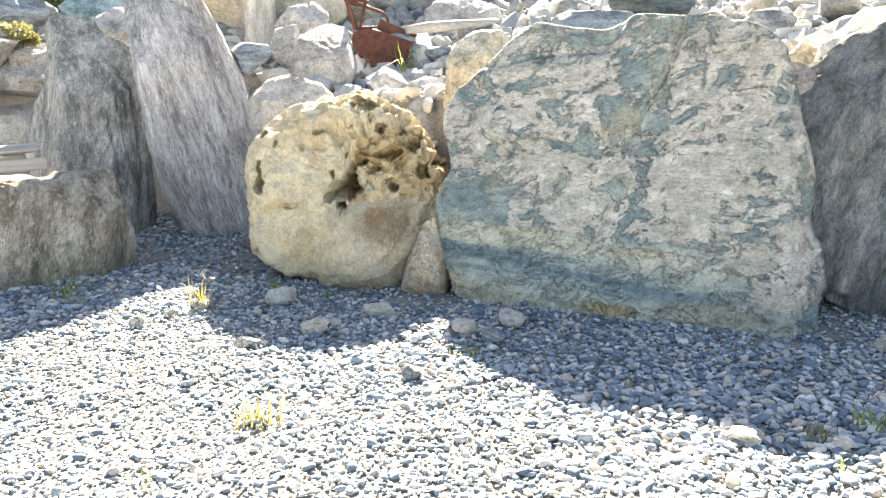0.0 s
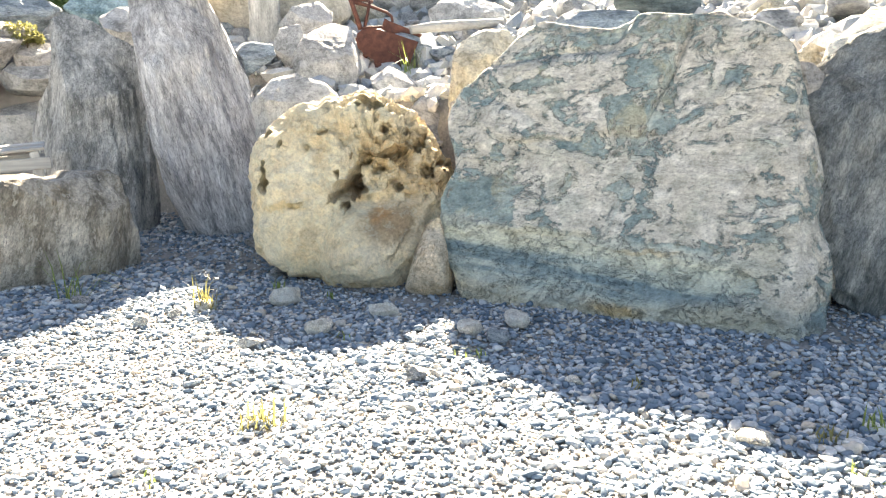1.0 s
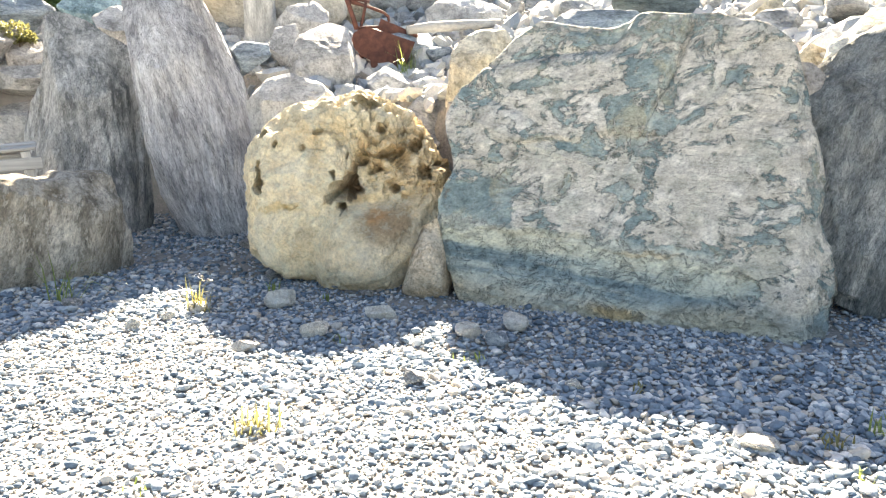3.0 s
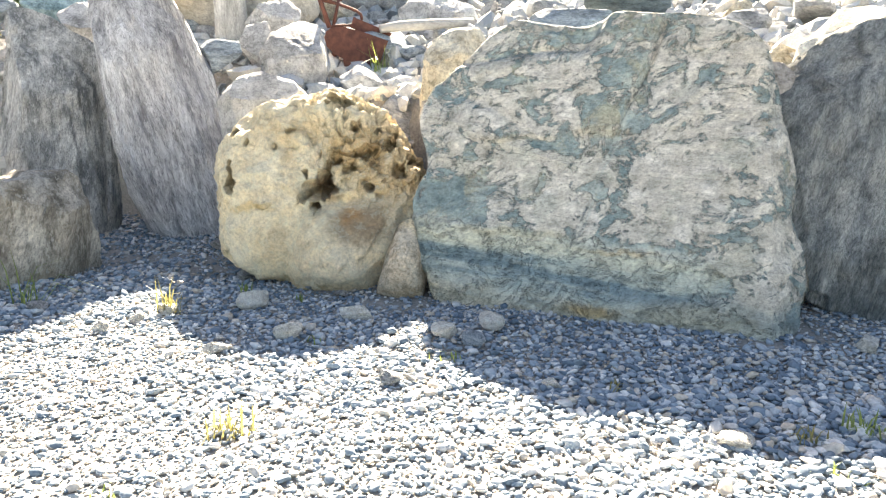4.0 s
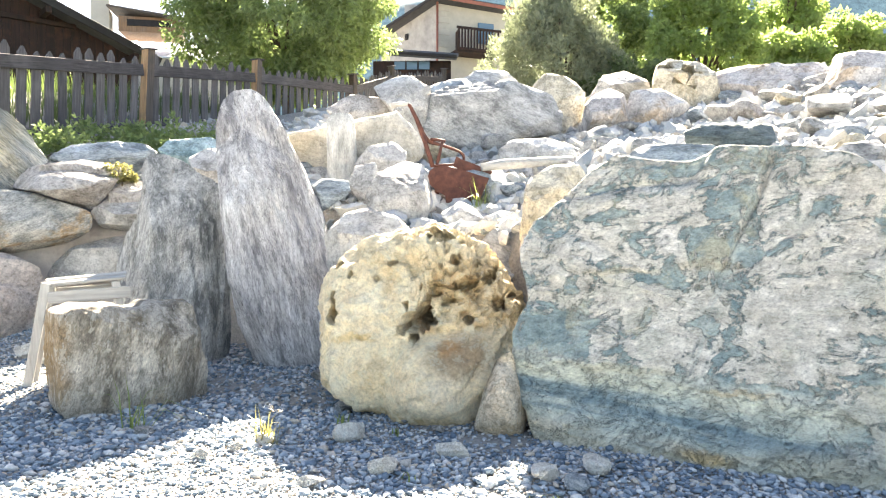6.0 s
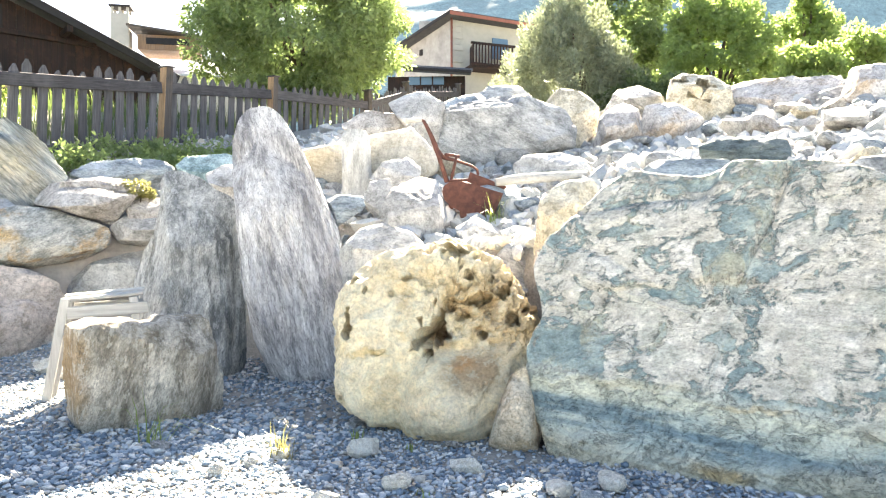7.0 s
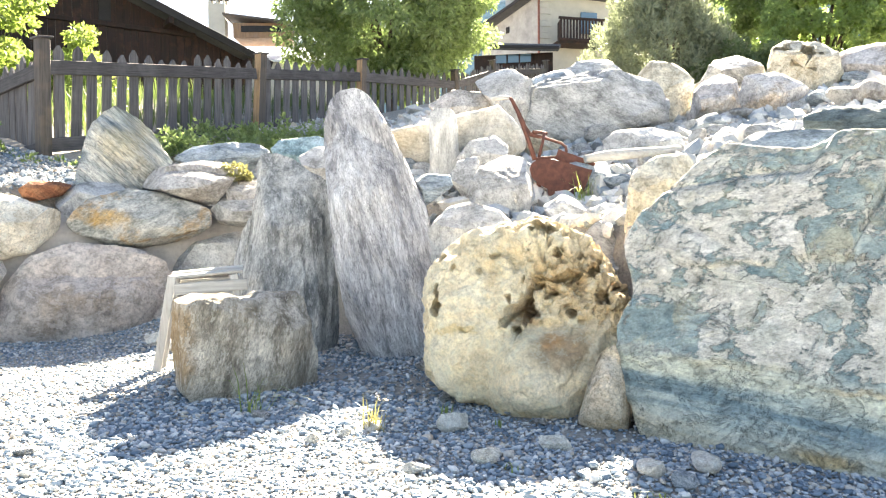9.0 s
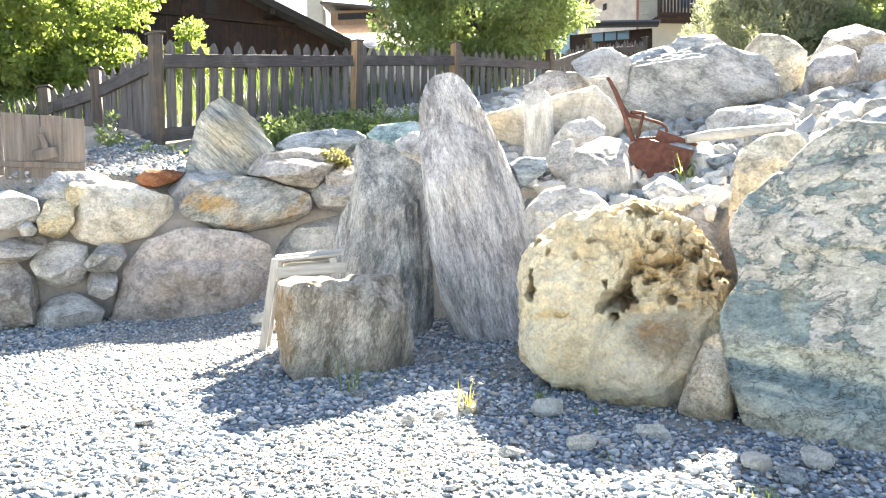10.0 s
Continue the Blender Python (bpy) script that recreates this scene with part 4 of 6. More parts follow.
boulder("flat white stone among rubble", PALE, (1.53, 9.38, 2.24), -9, "-0.50,0.16 -0.34,0.29 0.10,0.33 0.43,0.22 0.50,0.08 0.10,0.00 -0.41,0.03", bury=0.2)
boulder("rough lichen-covered yellowish stone behind the green slab", CREAM, (1.16, 6.19, 1.44), -11, "-0.30,0.05 -0.23,0.37 -0.03,0.49 0.21,0.50 0.30,0.34 0.16,0.12 -0.13,0.00", bury=0.2)
boulder("flat bluish slab behind the green boulder", BLUE, (1.90, 5.59, 1.86), -19, "-0.38,0.07 -0.12,0.20 0.38,0.17 0.38,0.05 -0.12,0.00", bury=0.2)
boulder("tan slanted boulder behind the dark slab", CREAM, (3.77, 4.67, 1.48), -38, "-0.44,0.04 -0.35,0.28 -0.13,0.53 0.10,0.61 0.40,0.34 0.44,0.04 -0.21,0.00", bury=0.2)
boulder("small tan stone among the rubble", CREAM, (3.50, 5.12, 1.61), -33, "-0.12,0.08 -0.02,0.18 0.12,0.12 0.08,0.00 -0.06,0.01", bury=0.2)
boulder("grey stone on the rubble slope", GRANITE, (3.77, 6.14, 1.94), -31, "-0.25,0.06 -0.08,0.19 0.17,0.22 0.25,0.08 0.03,0.00", bury=0.2)
boulder("small brown stone in a gap between boulders", BROWN, (3.17, 4.62, 1.42), -33, "-0.09,0.21 0.01,0.20 0.09,0.12 0.03,0.00 -0.06,0.06", bury=0.2)
boulder("small grey-white stone beside the stub", PALE, (-0.65, 8.07, 1.79), 5, "-0.17,0.08 -0.08,0.27 0.14,0.33 0.17,0.11 0.02,0.00", bury=0.2)
boulder("mottled white stone on the terrace", PALE, (-0.48, 8.59, 2.07), 3, "-0.30,0.07 -0.13,0.27 0.15,0.34 0.30,0.21 0.25,0.04 -0.13,0.00", bury=0.2)
boulder("grey stone behind the yellow boulder", GRANITE, (0.46, 7.46, 1.33), -4, "-0.25,0.21 -0.05,0.33 0.20,0.26 0.25,0.09 -0.05,0.00", bury=0.2)
boulder("bluish stone beside the yellow boulder", BLUE, (0.80, 6.43, 1.07), -7, "-0.16,0.15 -0.09,0.36 0.12,0.33 0.16,0.15 0.01,0.00", bury=0.2)
boulder("grey angular stone wedged beside the yellow boulder", GRANITE, (0.72, 6.35, 0.80), -8, "-0.26,0.00 -0.24,0.38 -0.10,0.56 0.12,0.60 0.26,0.42 0.28,0.00", bury=0.3, depth=0.5)
boulder("pale stone filling the gap behind the yellow boulder", PALE, (0.98, 6.75, 0.95), -12, "-0.24,0.00 -0.20,0.36 0.02,0.50 0.22,0.38 0.26,0.00", bury=0.3, depth=0.45)
boulder("flat bluish stone on the terrace edge", BLUE, (-0.95, 7.54, 1.72), 7, "-0.21,0.09 -0.12,0.18 0.18,0.15 0.21,0.03 -0.12,0.00", bury=0.2)


# ---- fence ----
def picket_mesh(h):
    """A flat picket with a pointed top, standing on z = 0."""
    bm = bmesh.new()
    w, t = 0.083, 0.015
    ring = [(-w, 0), (w, 0), (w, h - 0.11), (0.015, h), (-0.015, h), (-w, h - 0.11)]
    f = [bm.verts.new((x, -t, z)) for x, z in ring]
    b = [bm.verts.new((x, t, z)) for x, z in ring]
    bm.faces.new(f)
    bm.faces.new(b[::-1])
    for i in range(len(ring)):
        j = (i + 1) % len(ring)
        bm.faces.new((f[j], f[i], b[i], b[j]))
    me = bpy.data.meshes.new("picket")
    bm.to_mesh(me)
    bm.free()
    me.materials.append(PICKET_WOOD)
    return me


PICKETS = [picket_mesh(h) for h in (1.43, 1.48, 1.52, 1.56)]


def fence_run(fence, posts, pitch, lean=0.0, front=1):
    """Posts at (x, y, foot, top of picket); rails and pickets between them."""
    for p, q in zip(posts, posts[1:]):
        d = Vector((q[0] - p[0], q[1] - p[1], 0))
        yaw = math.degrees(math.atan2(d.y, d.x))
        rise = math.degrees(math.atan2(q[3] - p[3], d.length))
        side = Vector((d.y, -d.x, 0)).normalized() * front
        mid = (Vector(p[:2]) + Vector(q[:2])) / 2
        for drop in (0.30, 1.46):
            z = (p[3] + q[3]) / 2 - drop
            ln = math.hypot(d.length, q[3] - p[3]) - 0.1
            part("rail", box((ln, 0.06, 0.215), None, 0.008), OLD_WOOD, fence).matrix_basis = pose(mid.x + side.x * 0.03, mid.y + side.y * 0.03, z, 0, -rise, yaw)
        n = max(1, round(d.length / pitch))
        for i in range(1, n):
            k = i / n
            x, y, top = p[0] + d.x * k, p[1] + d.y * k, p[3] + (q[3] - p[3]) * k
            me = random.choice(PICKETS)
            put_mesh("picket", me, fence, pose(x - side.x * 0.015, y - side.y * 0.015, top - 1.52 + random.uniform(-0.012, 0.012), random.uniform(-0.8, 0.8), lean + random.uniform(-1.2, 1.2), yaw + random.uniform(-3, 3)))


def fence_post(fence, x, y, foot, top, yaw, tilt=0.0, wide=0.17, fresh=False):
    h = top - foot + 0.3
    post = part("post", box((wide, wide, h), pose(0, 0, h / 2), 0.008), POST_WOOD, fence)
    post.matrix_basis = pose(x, y, foot - 0.3, 0, tilt, yaw)
    part("cap", box((wide + 0.07, wide + 0.07, 0.03), pose(0, 0, h + 0.012, 0, -9, 0), 0.004), OLD_WOOD, post)
    if fresh:
        part("face_board", box((0.02, wide * 0.98, h - 0.03), pose(-wide / 2 - 0.008, 0, h / 2, 0, 0, 0), 0.004), POST_FACE, post, "orange-brown face board")


fence = thing("fence", pose(0, 0, 0), "weathered grey picket fence with square wooden posts along the terrace", "fence")
MAIN = [(-7.12, 10.01, 2.01, 4.01), (-5.40, 14.23, 2.87, 4.71), (-3.90, 17.10, 3.61, 5.17), (-1.95, 20.67, 4.13, 5.59), (-1.04, 25.48, 4.65, 6.89), (0.98, 30.55, 5.17, 7.93)]
fence_run(fence, MAIN, 0.267, 1.5)
for (x, y, foot, top), tilt in zip(MAIN, (0.5, 3.5, 2.5, 1, 0, 0)):
    fence_post(fence, x, y, foot, top + 0.13, 62, tilt, fresh=13 < y < 18)
side_fence = thing("fence", pose(0, 0, 0), "weathered grey picket fence running down away from the corner post", "fence")
SIDE = [(-7.12, 10.01, 2.01, 3.96), (-8.96, 11.01, 2.08, 3.77), (-10.40, 11.38, 1.95, 3.58), (-11.57, 11.44, 1.79, 3.35), (-15.60, 12.35, 1.66, 2.96)]
fence_run(side_fence, SIDE, 0.185, front=-1)
for x, y, foot, top in SIDE[1:]:
    fence_post(side_fence, x, y, foot, top + 0.1, 25, -2)


# ---- gravel and rubble ----
def pebble_shapes(level, count, seed, thick=0.62):
    """Unit stones: a sphere knocked flat by random cuts."""
    shapes = []
    for k in range(count):
        bm = bmesh.new()
        bmesh.ops.create_icosphere(bm, subdivisions=level, radius=1.0)
        v = np.array([p.co[:] for p in bm.verts])
        f = np.array([[q.index for q in t.verts] for t in bm.faces])
        bm.free()
        g = np.random.default_rng(seed + k)
        for _ in range(10):
            n = g.normal(size=3)
            n /= np.linalg.norm(n)
            h = v @ n
            v = v - np.maximum(0, h - g.uniform(0.42, 0.8))[:, None] * n
        v = v * (1 + 0.12 * g.normal(size=(len(v), 1)) * (0.25 if level > 1 else 0.6))
        shapes.append((v * (1.2, 0.88, thick), f))
    return shapes


def scatter(name, xs, ys, zs, sizes, shapes, material, label, category, seed, tilt=0.5, smooth=True):
    """Many stones joined into one object."""
    g = np.random.default_rng(seed)
    verts, faces, base = [], [], 0
    pick = g.integers(0, len(shapes), len(xs))
    for k, (sv, sf) in enumerate(shapes):
        sel = np.nonzero(pick == k)[0]
        if not len(sel):
            continue
        n = len(sel)
        a, b, c = g.uniform(0, math.tau, n), g.normal(0, tilt, n), g.normal(0, tilt, n)
        ca, sa, cb, sb, cc, sc = np.cos(a), np.sin(a), np.cos(b), np.sin(b), np.cos(c), np.sin(c)
        o, z1 = np.ones(n), np.zeros(n)
        rz = np.stack([ca, -sa, z1, sa, ca, z1, z1, z1, o], -1).reshape(n, 3, 3)
        ry = np.stack([cb, z1, sb, z1, o, z1, -sb, z1, cb], -1).reshape(n, 3, 3)
        rx = np.stack([o, z1, z1, z1, cc, -sc, z1, sc, cc], -1).reshape(n, 3, 3)
        rot = rz @ ry @ rx
        p = np.einsum("nij,vj->nvi", rot, sv) * sizes[sel][:, None, None] * g.uniform(0.85, 1.15, (n, 1, 3))
        p += np.stack([xs[sel], ys[sel], zs[sel]], -1)[:, None, :]
        verts.append(p.reshape(-1, 3))
        faces.append((sf[None] + (np.arange(n) * len(sv))[:, None, None] + base).reshape(-1, 3))
        base += n * len(sv)
    v, f = np.concatenate(verts), np.concatenate(faces)
    me = bpy.data.meshes.new(name)
    me.vertices.add(len(v))
    me.vertices.foreach_set("co", v.ravel())
    me.loops.add(len(f) * 3)
    me.loops.foreach_set("vertex_index", f.ravel())
    me.polygons.add(len(f))
    me.polygons.foreach_set("loop_start", np.arange(len(f)) * 3)
    me.polygons.foreach_set("loop_total", np.full(len(f), 3))
    me.polygons.foreach_set("use_smooth", np.full(len(f), smooth))
    me.update(calc_edges=True)
    me.materials.append(material)
    return put_mesh(name, me, None, None, label, category, "", "stuff")


def gravel_field(pitch, near, far, seed):
    """Jittered places on the yard, within a fan about the camera's standpoint."""
    g = np.random.default_rng(seed)
    gx, gy = np.meshgrid(np.arange(-9, 5, pitch), np.arange(0.5, 9.6, pitch))
    x = gx.ravel() + g.uniform(-0.5, 0.5, gx.size) * pitch
    y = gy.ravel() + g.uniform(-0.5, 0.5, gx.size) * pitch
    r, az = np.hypot(x, y), np.degrees(np.arctan2(x, y))
    keep = (r >= near) & (r < far) & (az > -50) & (az < 46) & (behind_edge(x, y) < 0.06)
    for px, py, pr in ((0.6, 4.78, 0.32), (-0.75, 5.95, 0.4), (-3.35, 6.75, 0.45), (2.75, 3.75, 0.35), (0.05, 5.15, 0.25), (-1.6, 6.3, 0.35)):
        keep &= (np.hypot(x - px, y - py) > pr * (1 + 0.5 * noise3(np.c_[x, y, 0 * x], 6, 9))) | (g.uniform(0, 1, len(x)) < 0.4)
    return x[keep], y[keep], g


def lay_gravel():
    near_shapes, far_shapes = pebble_shapes(2, 18, 300, 0.52), pebble_shapes(1, 18, 400, 0.54)
    for name, pitch, near, far, shapes, seed in (("gravel", 0.0275, 1.5, 3.6, near_shapes, 11), ("gravel", 0.029, 3.6, 5.6, far_shapes, 12), ("gravel", 0.037, 5.6, 11.0, far_shapes, 13)):
        x, y, g = gravel_field(pitch, near, far, seed)
        size = np.clip(g.lognormal(math.log(0.0170), 0.34, len(x)), 0.008, 0.045)
        size *= 1 + 0.35 * noise3(np.c_[x, y, 0 * x], 0.8, 5)
        z = ground_z(x, y) + size * 0.25 + g.uniform(-0.004, 0.008, len(x))
        scatter(name, x, y, z, size, shapes, GRAVEL, "loose grey gravel of rounded pebbles covering the yard", "gravel", seed, 0.3)


lay_gravel()
g = np.random.default_rng(15)
ex, ey = np.meshgrid(np.arange(-8, 7, 0.05), np.arange(-5, 5, 0.05))
ex, ey = ex.ravel() + g.uniform(-0.025, 0.025, ex.size), ey.ravel() + g.uniform(-0.025, 0.025, ex.size)
er, ea = np.hypot(ex, ey), np.degrees(np.arctan2(ex, ey))
keep = ((er < 1.5) | (ey < 0.5) | (ea < -50) | (ea > 46)) & (behind_edge(ex, ey) < 0.0)
ex, ey = ex[keep], ey[keep]
es = np.clip(g.lognormal(math.log(0.024), 0.3, len(ex)), 0.012, 0.05)
scatter("gravel", ex, ey, ground_z(ex, ey) + es * 0.2, es, pebble_shapes(1, 12, 800, 0.62), GRAVEL, "loose grey gravel spread over the rest of the yard", "gravel", 16, 0.3)
HEAVY = pebble_shapes(3, 9, 500)
HEAVY_MESHES = {}


def loose_stone(x, y, size, material, label, group="loose stones on the gravel", name="stone", sink=0.12, z=None):
    k = random.randrange(len(HEAVY))
    key = (k, material.name)
    if key not in HEAVY_MESHES:
        v, f = HEAVY[k]
        HEAVY_MESHES[key] = mesh_of("stone", v * (1 + 0.05 * fbm(v, 3.0, 3, k)[:, None]), f, material)
    base = float(ground_z(np.array([x]), np.array([y]))[0]) if z is None else z
    m = pose(x, y, base + size * (0.62 - sink) , random.uniform(-14, 14), random.uniform(-14, 14), random.uniform(0, 360)) @ Matrix.Diagonal((size * random.uniform(0.9, 1.15), size * random.uniform(0.85, 1.1), size * random.uniform(0.85, 1.15), 1))
    return put_mesh(name, HEAVY_MESHES[key], None, m, label, "stone", group)


for x, y, wide, mat, tone in ((-0.47, 4.72, 0.22, LOOSE, "pale grey-brown"), (-0.23, 4.02, 0.17, LOOSE, "white"), (0.31, 3.32, 0.13, GRANITE, "grey angular"), (0.99, 3.99, 0.18, LOOSE, "flat grey"), (0.68, 3.84, 0.15, LOOSE, "flat grey"), (0.82, 3.69, 0.14, BLUE, "bluish"),
                              (1.09, 3.1, 0.085, LOOSE, "white"), (0.2, 4.34, 0.16, LOOSE, "cream"), (-0.59, 3.82, 0.11, LOOSE, "tan"), (-1.32, 4.28, 0.10, LOOSE, "tan"), (-1.84, 4.78, 0.12, GRANITE, "grey"), (3.0, 3.3, 0.15, LOOSE, "pale flat"), (1.66, 2.44, 0.12, LOOSE, "white"), (-0.89, 6.45, 0.19, BROWN, "brown"), (-0.57, 5.44, 0.17, GRANITE, "grey"), (-0.12, 5.11, 0.09, GRANITE, "grey"), (0.12, 4.9, 0.1, BROWN, "brown"), (-3.0, 3.95, 0.10, GRANITE, "grey flat"), (-1.0, 4.62, 0.13, LOOSE, "cream"), (-1.15, 4.45, 0.09, LOOSE, "tan")):
    loose_stone(x, y, wide / 1.75, mat, tone + " stone lying loose on the gravel")
for x, y, wide in ((-3.98, 7.5, 0.36), (-3.72, 7.3, 0.3), (-6.1, 5.7, 0.3)):
    loose_stone(x, y, wide / 2.1, LOOSE, "pale rounded stone lying at the foot of the wall", sink=0.1)

BUSY = [(o.matrix_world.translation.x, o.matrix_world.translation.y, 0.42 * max(o.dimensions.x, o.dimensions.y)) for o in bpy.data.objects if o.name.startswith("boulder")]


def clear_of(x, y, pad):
    return all((x - bx) ** 2 + (y - by) ** 2 > (br + pad) ** 2 for bx, by, br in BUSY)


def lay_rubble():
    g = np.random.default_rng(21)
    tones = ((PALE, "whitish"), (PALE, "pale grey"), (GRANITE, "grey"), (GRANITE, "light grey"), (BLUE, "bluish"), (CREAM, "cream"), (BROWN, "brownish"))
    made, tries = 0, 0
    while made < 290 and tries < 9000:
        tries += 1
        x, y = g.uniform(-1.6, 9.0), g.uniform(4.6, 14.5)
        s = behind_edge(x, y)
        if s < 0.45 or abs(math.degrees(math.atan2(x, y))) > 42:
            continue
        size = float(np.clip(g.lognormal(math.log(0.145), 0.40), 0.08, 0.34)) * (1.25 if y > 8 else 0.95)
        if not clear_of(x, y, size * 0.35) or (-0.1 < x < 1.0 and 7.0 < y < 8.6 and size > 0.09):
            continue
        BUSY.append((x, y, size * 0.55))
        mat, tone = tones[g.integers(0, len(tones))]
        loose_stone(x, y, size, mat, tone + " angular stone in the rubble on the terrace", "rubble stones on the terrace", sink=0.28)
        made += 1
    n = 21000
    x, y = g.uniform(-6.5, 10.0, n), g.uniform(4.3, 16.0, n)
    keep = (behind_edge(x, y) > 0.25) & (np.abs(np.degrees(np.arctan2(x, y))) < 46) & ((x > -2.4) | (g.uniform(0, 1, n) < 0.5))
    x, y = x[keep], y[keep]
    size = np.clip(g.lognormal(math.log(0.072), 0.5, len(x)), 0.02, 0.22) * np.where(x < -2.4, 0.5, 1.0)
    scatter("rubble", x, y, ground_z(x, y) + size * 0.25, size, pebble_shapes(1, 14, 600), RUBBLE, "small broken stones filling the terrace slope", "rubble", 22, 0.6, False)


lay_rubble()
g = np.random.default_rng(77)
tx, ty = g.uniform(-7.7, -4.6, 5200), g.uniform(7.2, 10.0, 5200)
keep = behind_edge(tx, ty) > 0.2
tx, ty = tx[keep], ty[keep]
ts = np.clip(g.lognormal(math.log(0.026), 0.4, len(tx)), 0.012, 0.07)
scatter("gravel", tx, ty, ground_z(tx, ty) + ts * 0.3, ts, pebble_shapes(1, 10, 700, 0.6), GRAVEL, "small bluish gravel spread along the wall top", "gravel", 78, 0.4)

# ---- plough and beam ----
def flat_plate(ring, thick, y, bend=0.0, cuts=3):
    """A plate in the x-z plane, thick along y, bowed towards one side."""
    bm = bmesh.new()
    f = [bm.verts.new((x, y, z)) for x, z in ring]
    bm.faces.new(f)
    bmesh.ops.subdivide_edges(bm, edges=bm.edges, cuts=2, use_grid_fill=True)
    bmesh.ops.triangulate(bm, faces=bm.faces)
    bmesh.ops.subdivide_edges(bm, edges=bm.edges, cuts=cuts - 1, use_grid_fill=True)
    cx = sum(p[0] for p in ring) / len(ring)
    for v in bm.verts:
        v.co.y += bend * ((v.co.x - cx) ** 2) * 4
    bmesh.ops.solidify(bm, geom=bm.faces, thickness=thick)
    for face in bm.faces:
        face.smooth = False
    return bm


plough = thing("plough", pose(0, 8.3, 0), "rusty red-brown iron plough standing among the terrace stones", "plough")
part("mouldboard", flat_plate([(0.08, 1.97), (0.10, 2.03), (0.15, 2.07), (0.22, 2.09), (0.30, 2.09), (0.50, 2.04), (0.77, 1.94), (0.70, 1.77), (0.65, 1.62), (0.30, 1.60), (0.28, 1.75), (0.18, 1.80), (0.10, 1.88)], 0.012, -0.03, -0.25), RUST, plough)
part("share", flat_plate([(0.37, 2.09), (0.38, 2.12), (0.41, 2.21), (0.46, 2.18), (0.84, 2.04), (0.76, 1.93)], 0.014, 0.03, 0.2), RUST, plough)
handle = part("handle", tube([(-0.16, 0, 2.80), (-0.13, 0, 2.785), (-0.11, 0, 2.75), (-0.05, 0, 2.63), (0.0, 0, 2.51), (0.07, 0, 2.30), (0.14, 0.0, 2.08)], [0.018, 0.02, 0.022, 0.026, 0.032, 0.026, 0.03]), RUST, plough)
part("grip", tube([(-0.34, 0.02, 2.785), (-0.25, 0.01, 2.80), (-0.15, 0, 2.80)], [0.026, 0.03, 0.022]), WHITE_BOARD, handle, "bleached wooden grip")
part("brace", tube([(0.0, 0.03, 2.50), (0.05, 0.05, 2.42), (0.10, 0.06, 2.375), (0.26, 0.06, 2.335), (0.44, 0.04, 2.27), (0.49, 0.03, 2.23), (0.50, 0.02, 2.17)], [0.03, 0.032, 0.026, 0.018, 0.017, 0.017, 0.016]), RUST, plough)
part("strut", tube([(0.25, 0.05, 2.39), (0.22, 0.04, 2.25), (0.18, 0.02, 2.09)], 0.018), RUST, plough)
part("crossbar", tube([(0.12, 0.04, 2.405), (0.20, 0.12, 2.41), (0.28, 0.18, 2.40)], 0.02), RUST, plough)
part("sole_bar", tube([(0.12, 0.0, 2.09), (0.24, 0, 2.105), (0.38, 0, 2.11)], 0.016), RUST, plough)
part("foot", tube([(0.19, 0.03, 1.83), (0.175, 0.03, 1.72), (0.17, 0.03, 1.58)], [0.03, 0.028, 0.026]), RUST, plough)

beam_bm = tube([(0.70, 0.0, 2.08), (0.95, 0.05, 2.12), (1.3, 0.30, 2.165), (1.7, 0.6, 2.215), (1.9, 0.72, 2.245)], [0.045, 0.06, 0.062, 0.055, 0.05], 10)
beam_ob = part("wooden_beam", beam_bm, WHITE_BOARD, None)
beam_ob.matrix_basis = pose(0, 8.3, 0)
tagged(beam_ob, "bleached wooden plough beam lying on the stones", "beam")

# ---- trestle by the stone block ----
trestle = thing("trestle", pose(-3.30, 6.30, 0, 0, 0, 22), "small bleached wooden trestle standing behind the stone block", "trestle")
part("top_board", box((0.66, 0.11, 0.028), pose(0.36, 0.0, 0.905, 4, -4.5, 0), 0.006), WHITE_BOARD, trestle)
part("top_board", box((0.66, 0.11, 0.028), pose(0.37, 0.13, 0.93, 4, -4.5, 0), 0.006), WHITE_BOARD, trestle)
part("apron", box((0.66, 0.028, 0.105), pose(0.40, -0.05, 0.785, 0, -3.0, 0), 0.006), WHITE_BOARD, trestle)
part("apron", box((0.62, 0.028, 0.10), pose(0.38, 0.19, 0.80, 0, -3.0, 0), 0.006), WHITE_BOARD, trestle)
for lx, ly, sx, sy in ((0.04, -0.02, 10, 3), (0.07, 0.12, 10, -1), (0.62, -0.01, -8, 3), (0.62, 0.12, -7, -2)):
    part("leg", box((0.075, 0.04, 0.92), pose(lx - 0.006 * sx, ly, 0.445, sy, sx, 0), 0.006), WHITE_WOOD, trestle)

# ---- old board gate on the wall ----
GATE_WOOD = wood("old_gate_boards", (0.09, 0.078, 0.07), (0.25, 0.22, 0.20), stain=(0.28, 0.2, 0.14), amount=0.3)
gate = thing("board_gate", pose(-6.84, 8.07, 1.79, 0, 0, 43) @ Matrix.Scale(1.15, 4), "weathered wooden board gate leaning behind the wall top", "gate")
random.seed(5)
gx = 0.0
for k in range(6):
    wide = random.choice((0.17, 0.19, 0.22))
    part("board", box((wide - 0.003, 0.025, 0.70 + random.uniform(-0.07, 0.04)), pose(gx - wide / 2, random.uniform(-0.006, 0.006), 0.36, 0, random.uniform(-1, 1), 0), 0.004), GATE_WOOD, gate)
    gx -= wide
part("ledge", box((1.1, 0.03, 0.07), pose(-0.56, -0.03, 0.16, 0, 1, 0), 0.005), GATE_WOOD, gate)
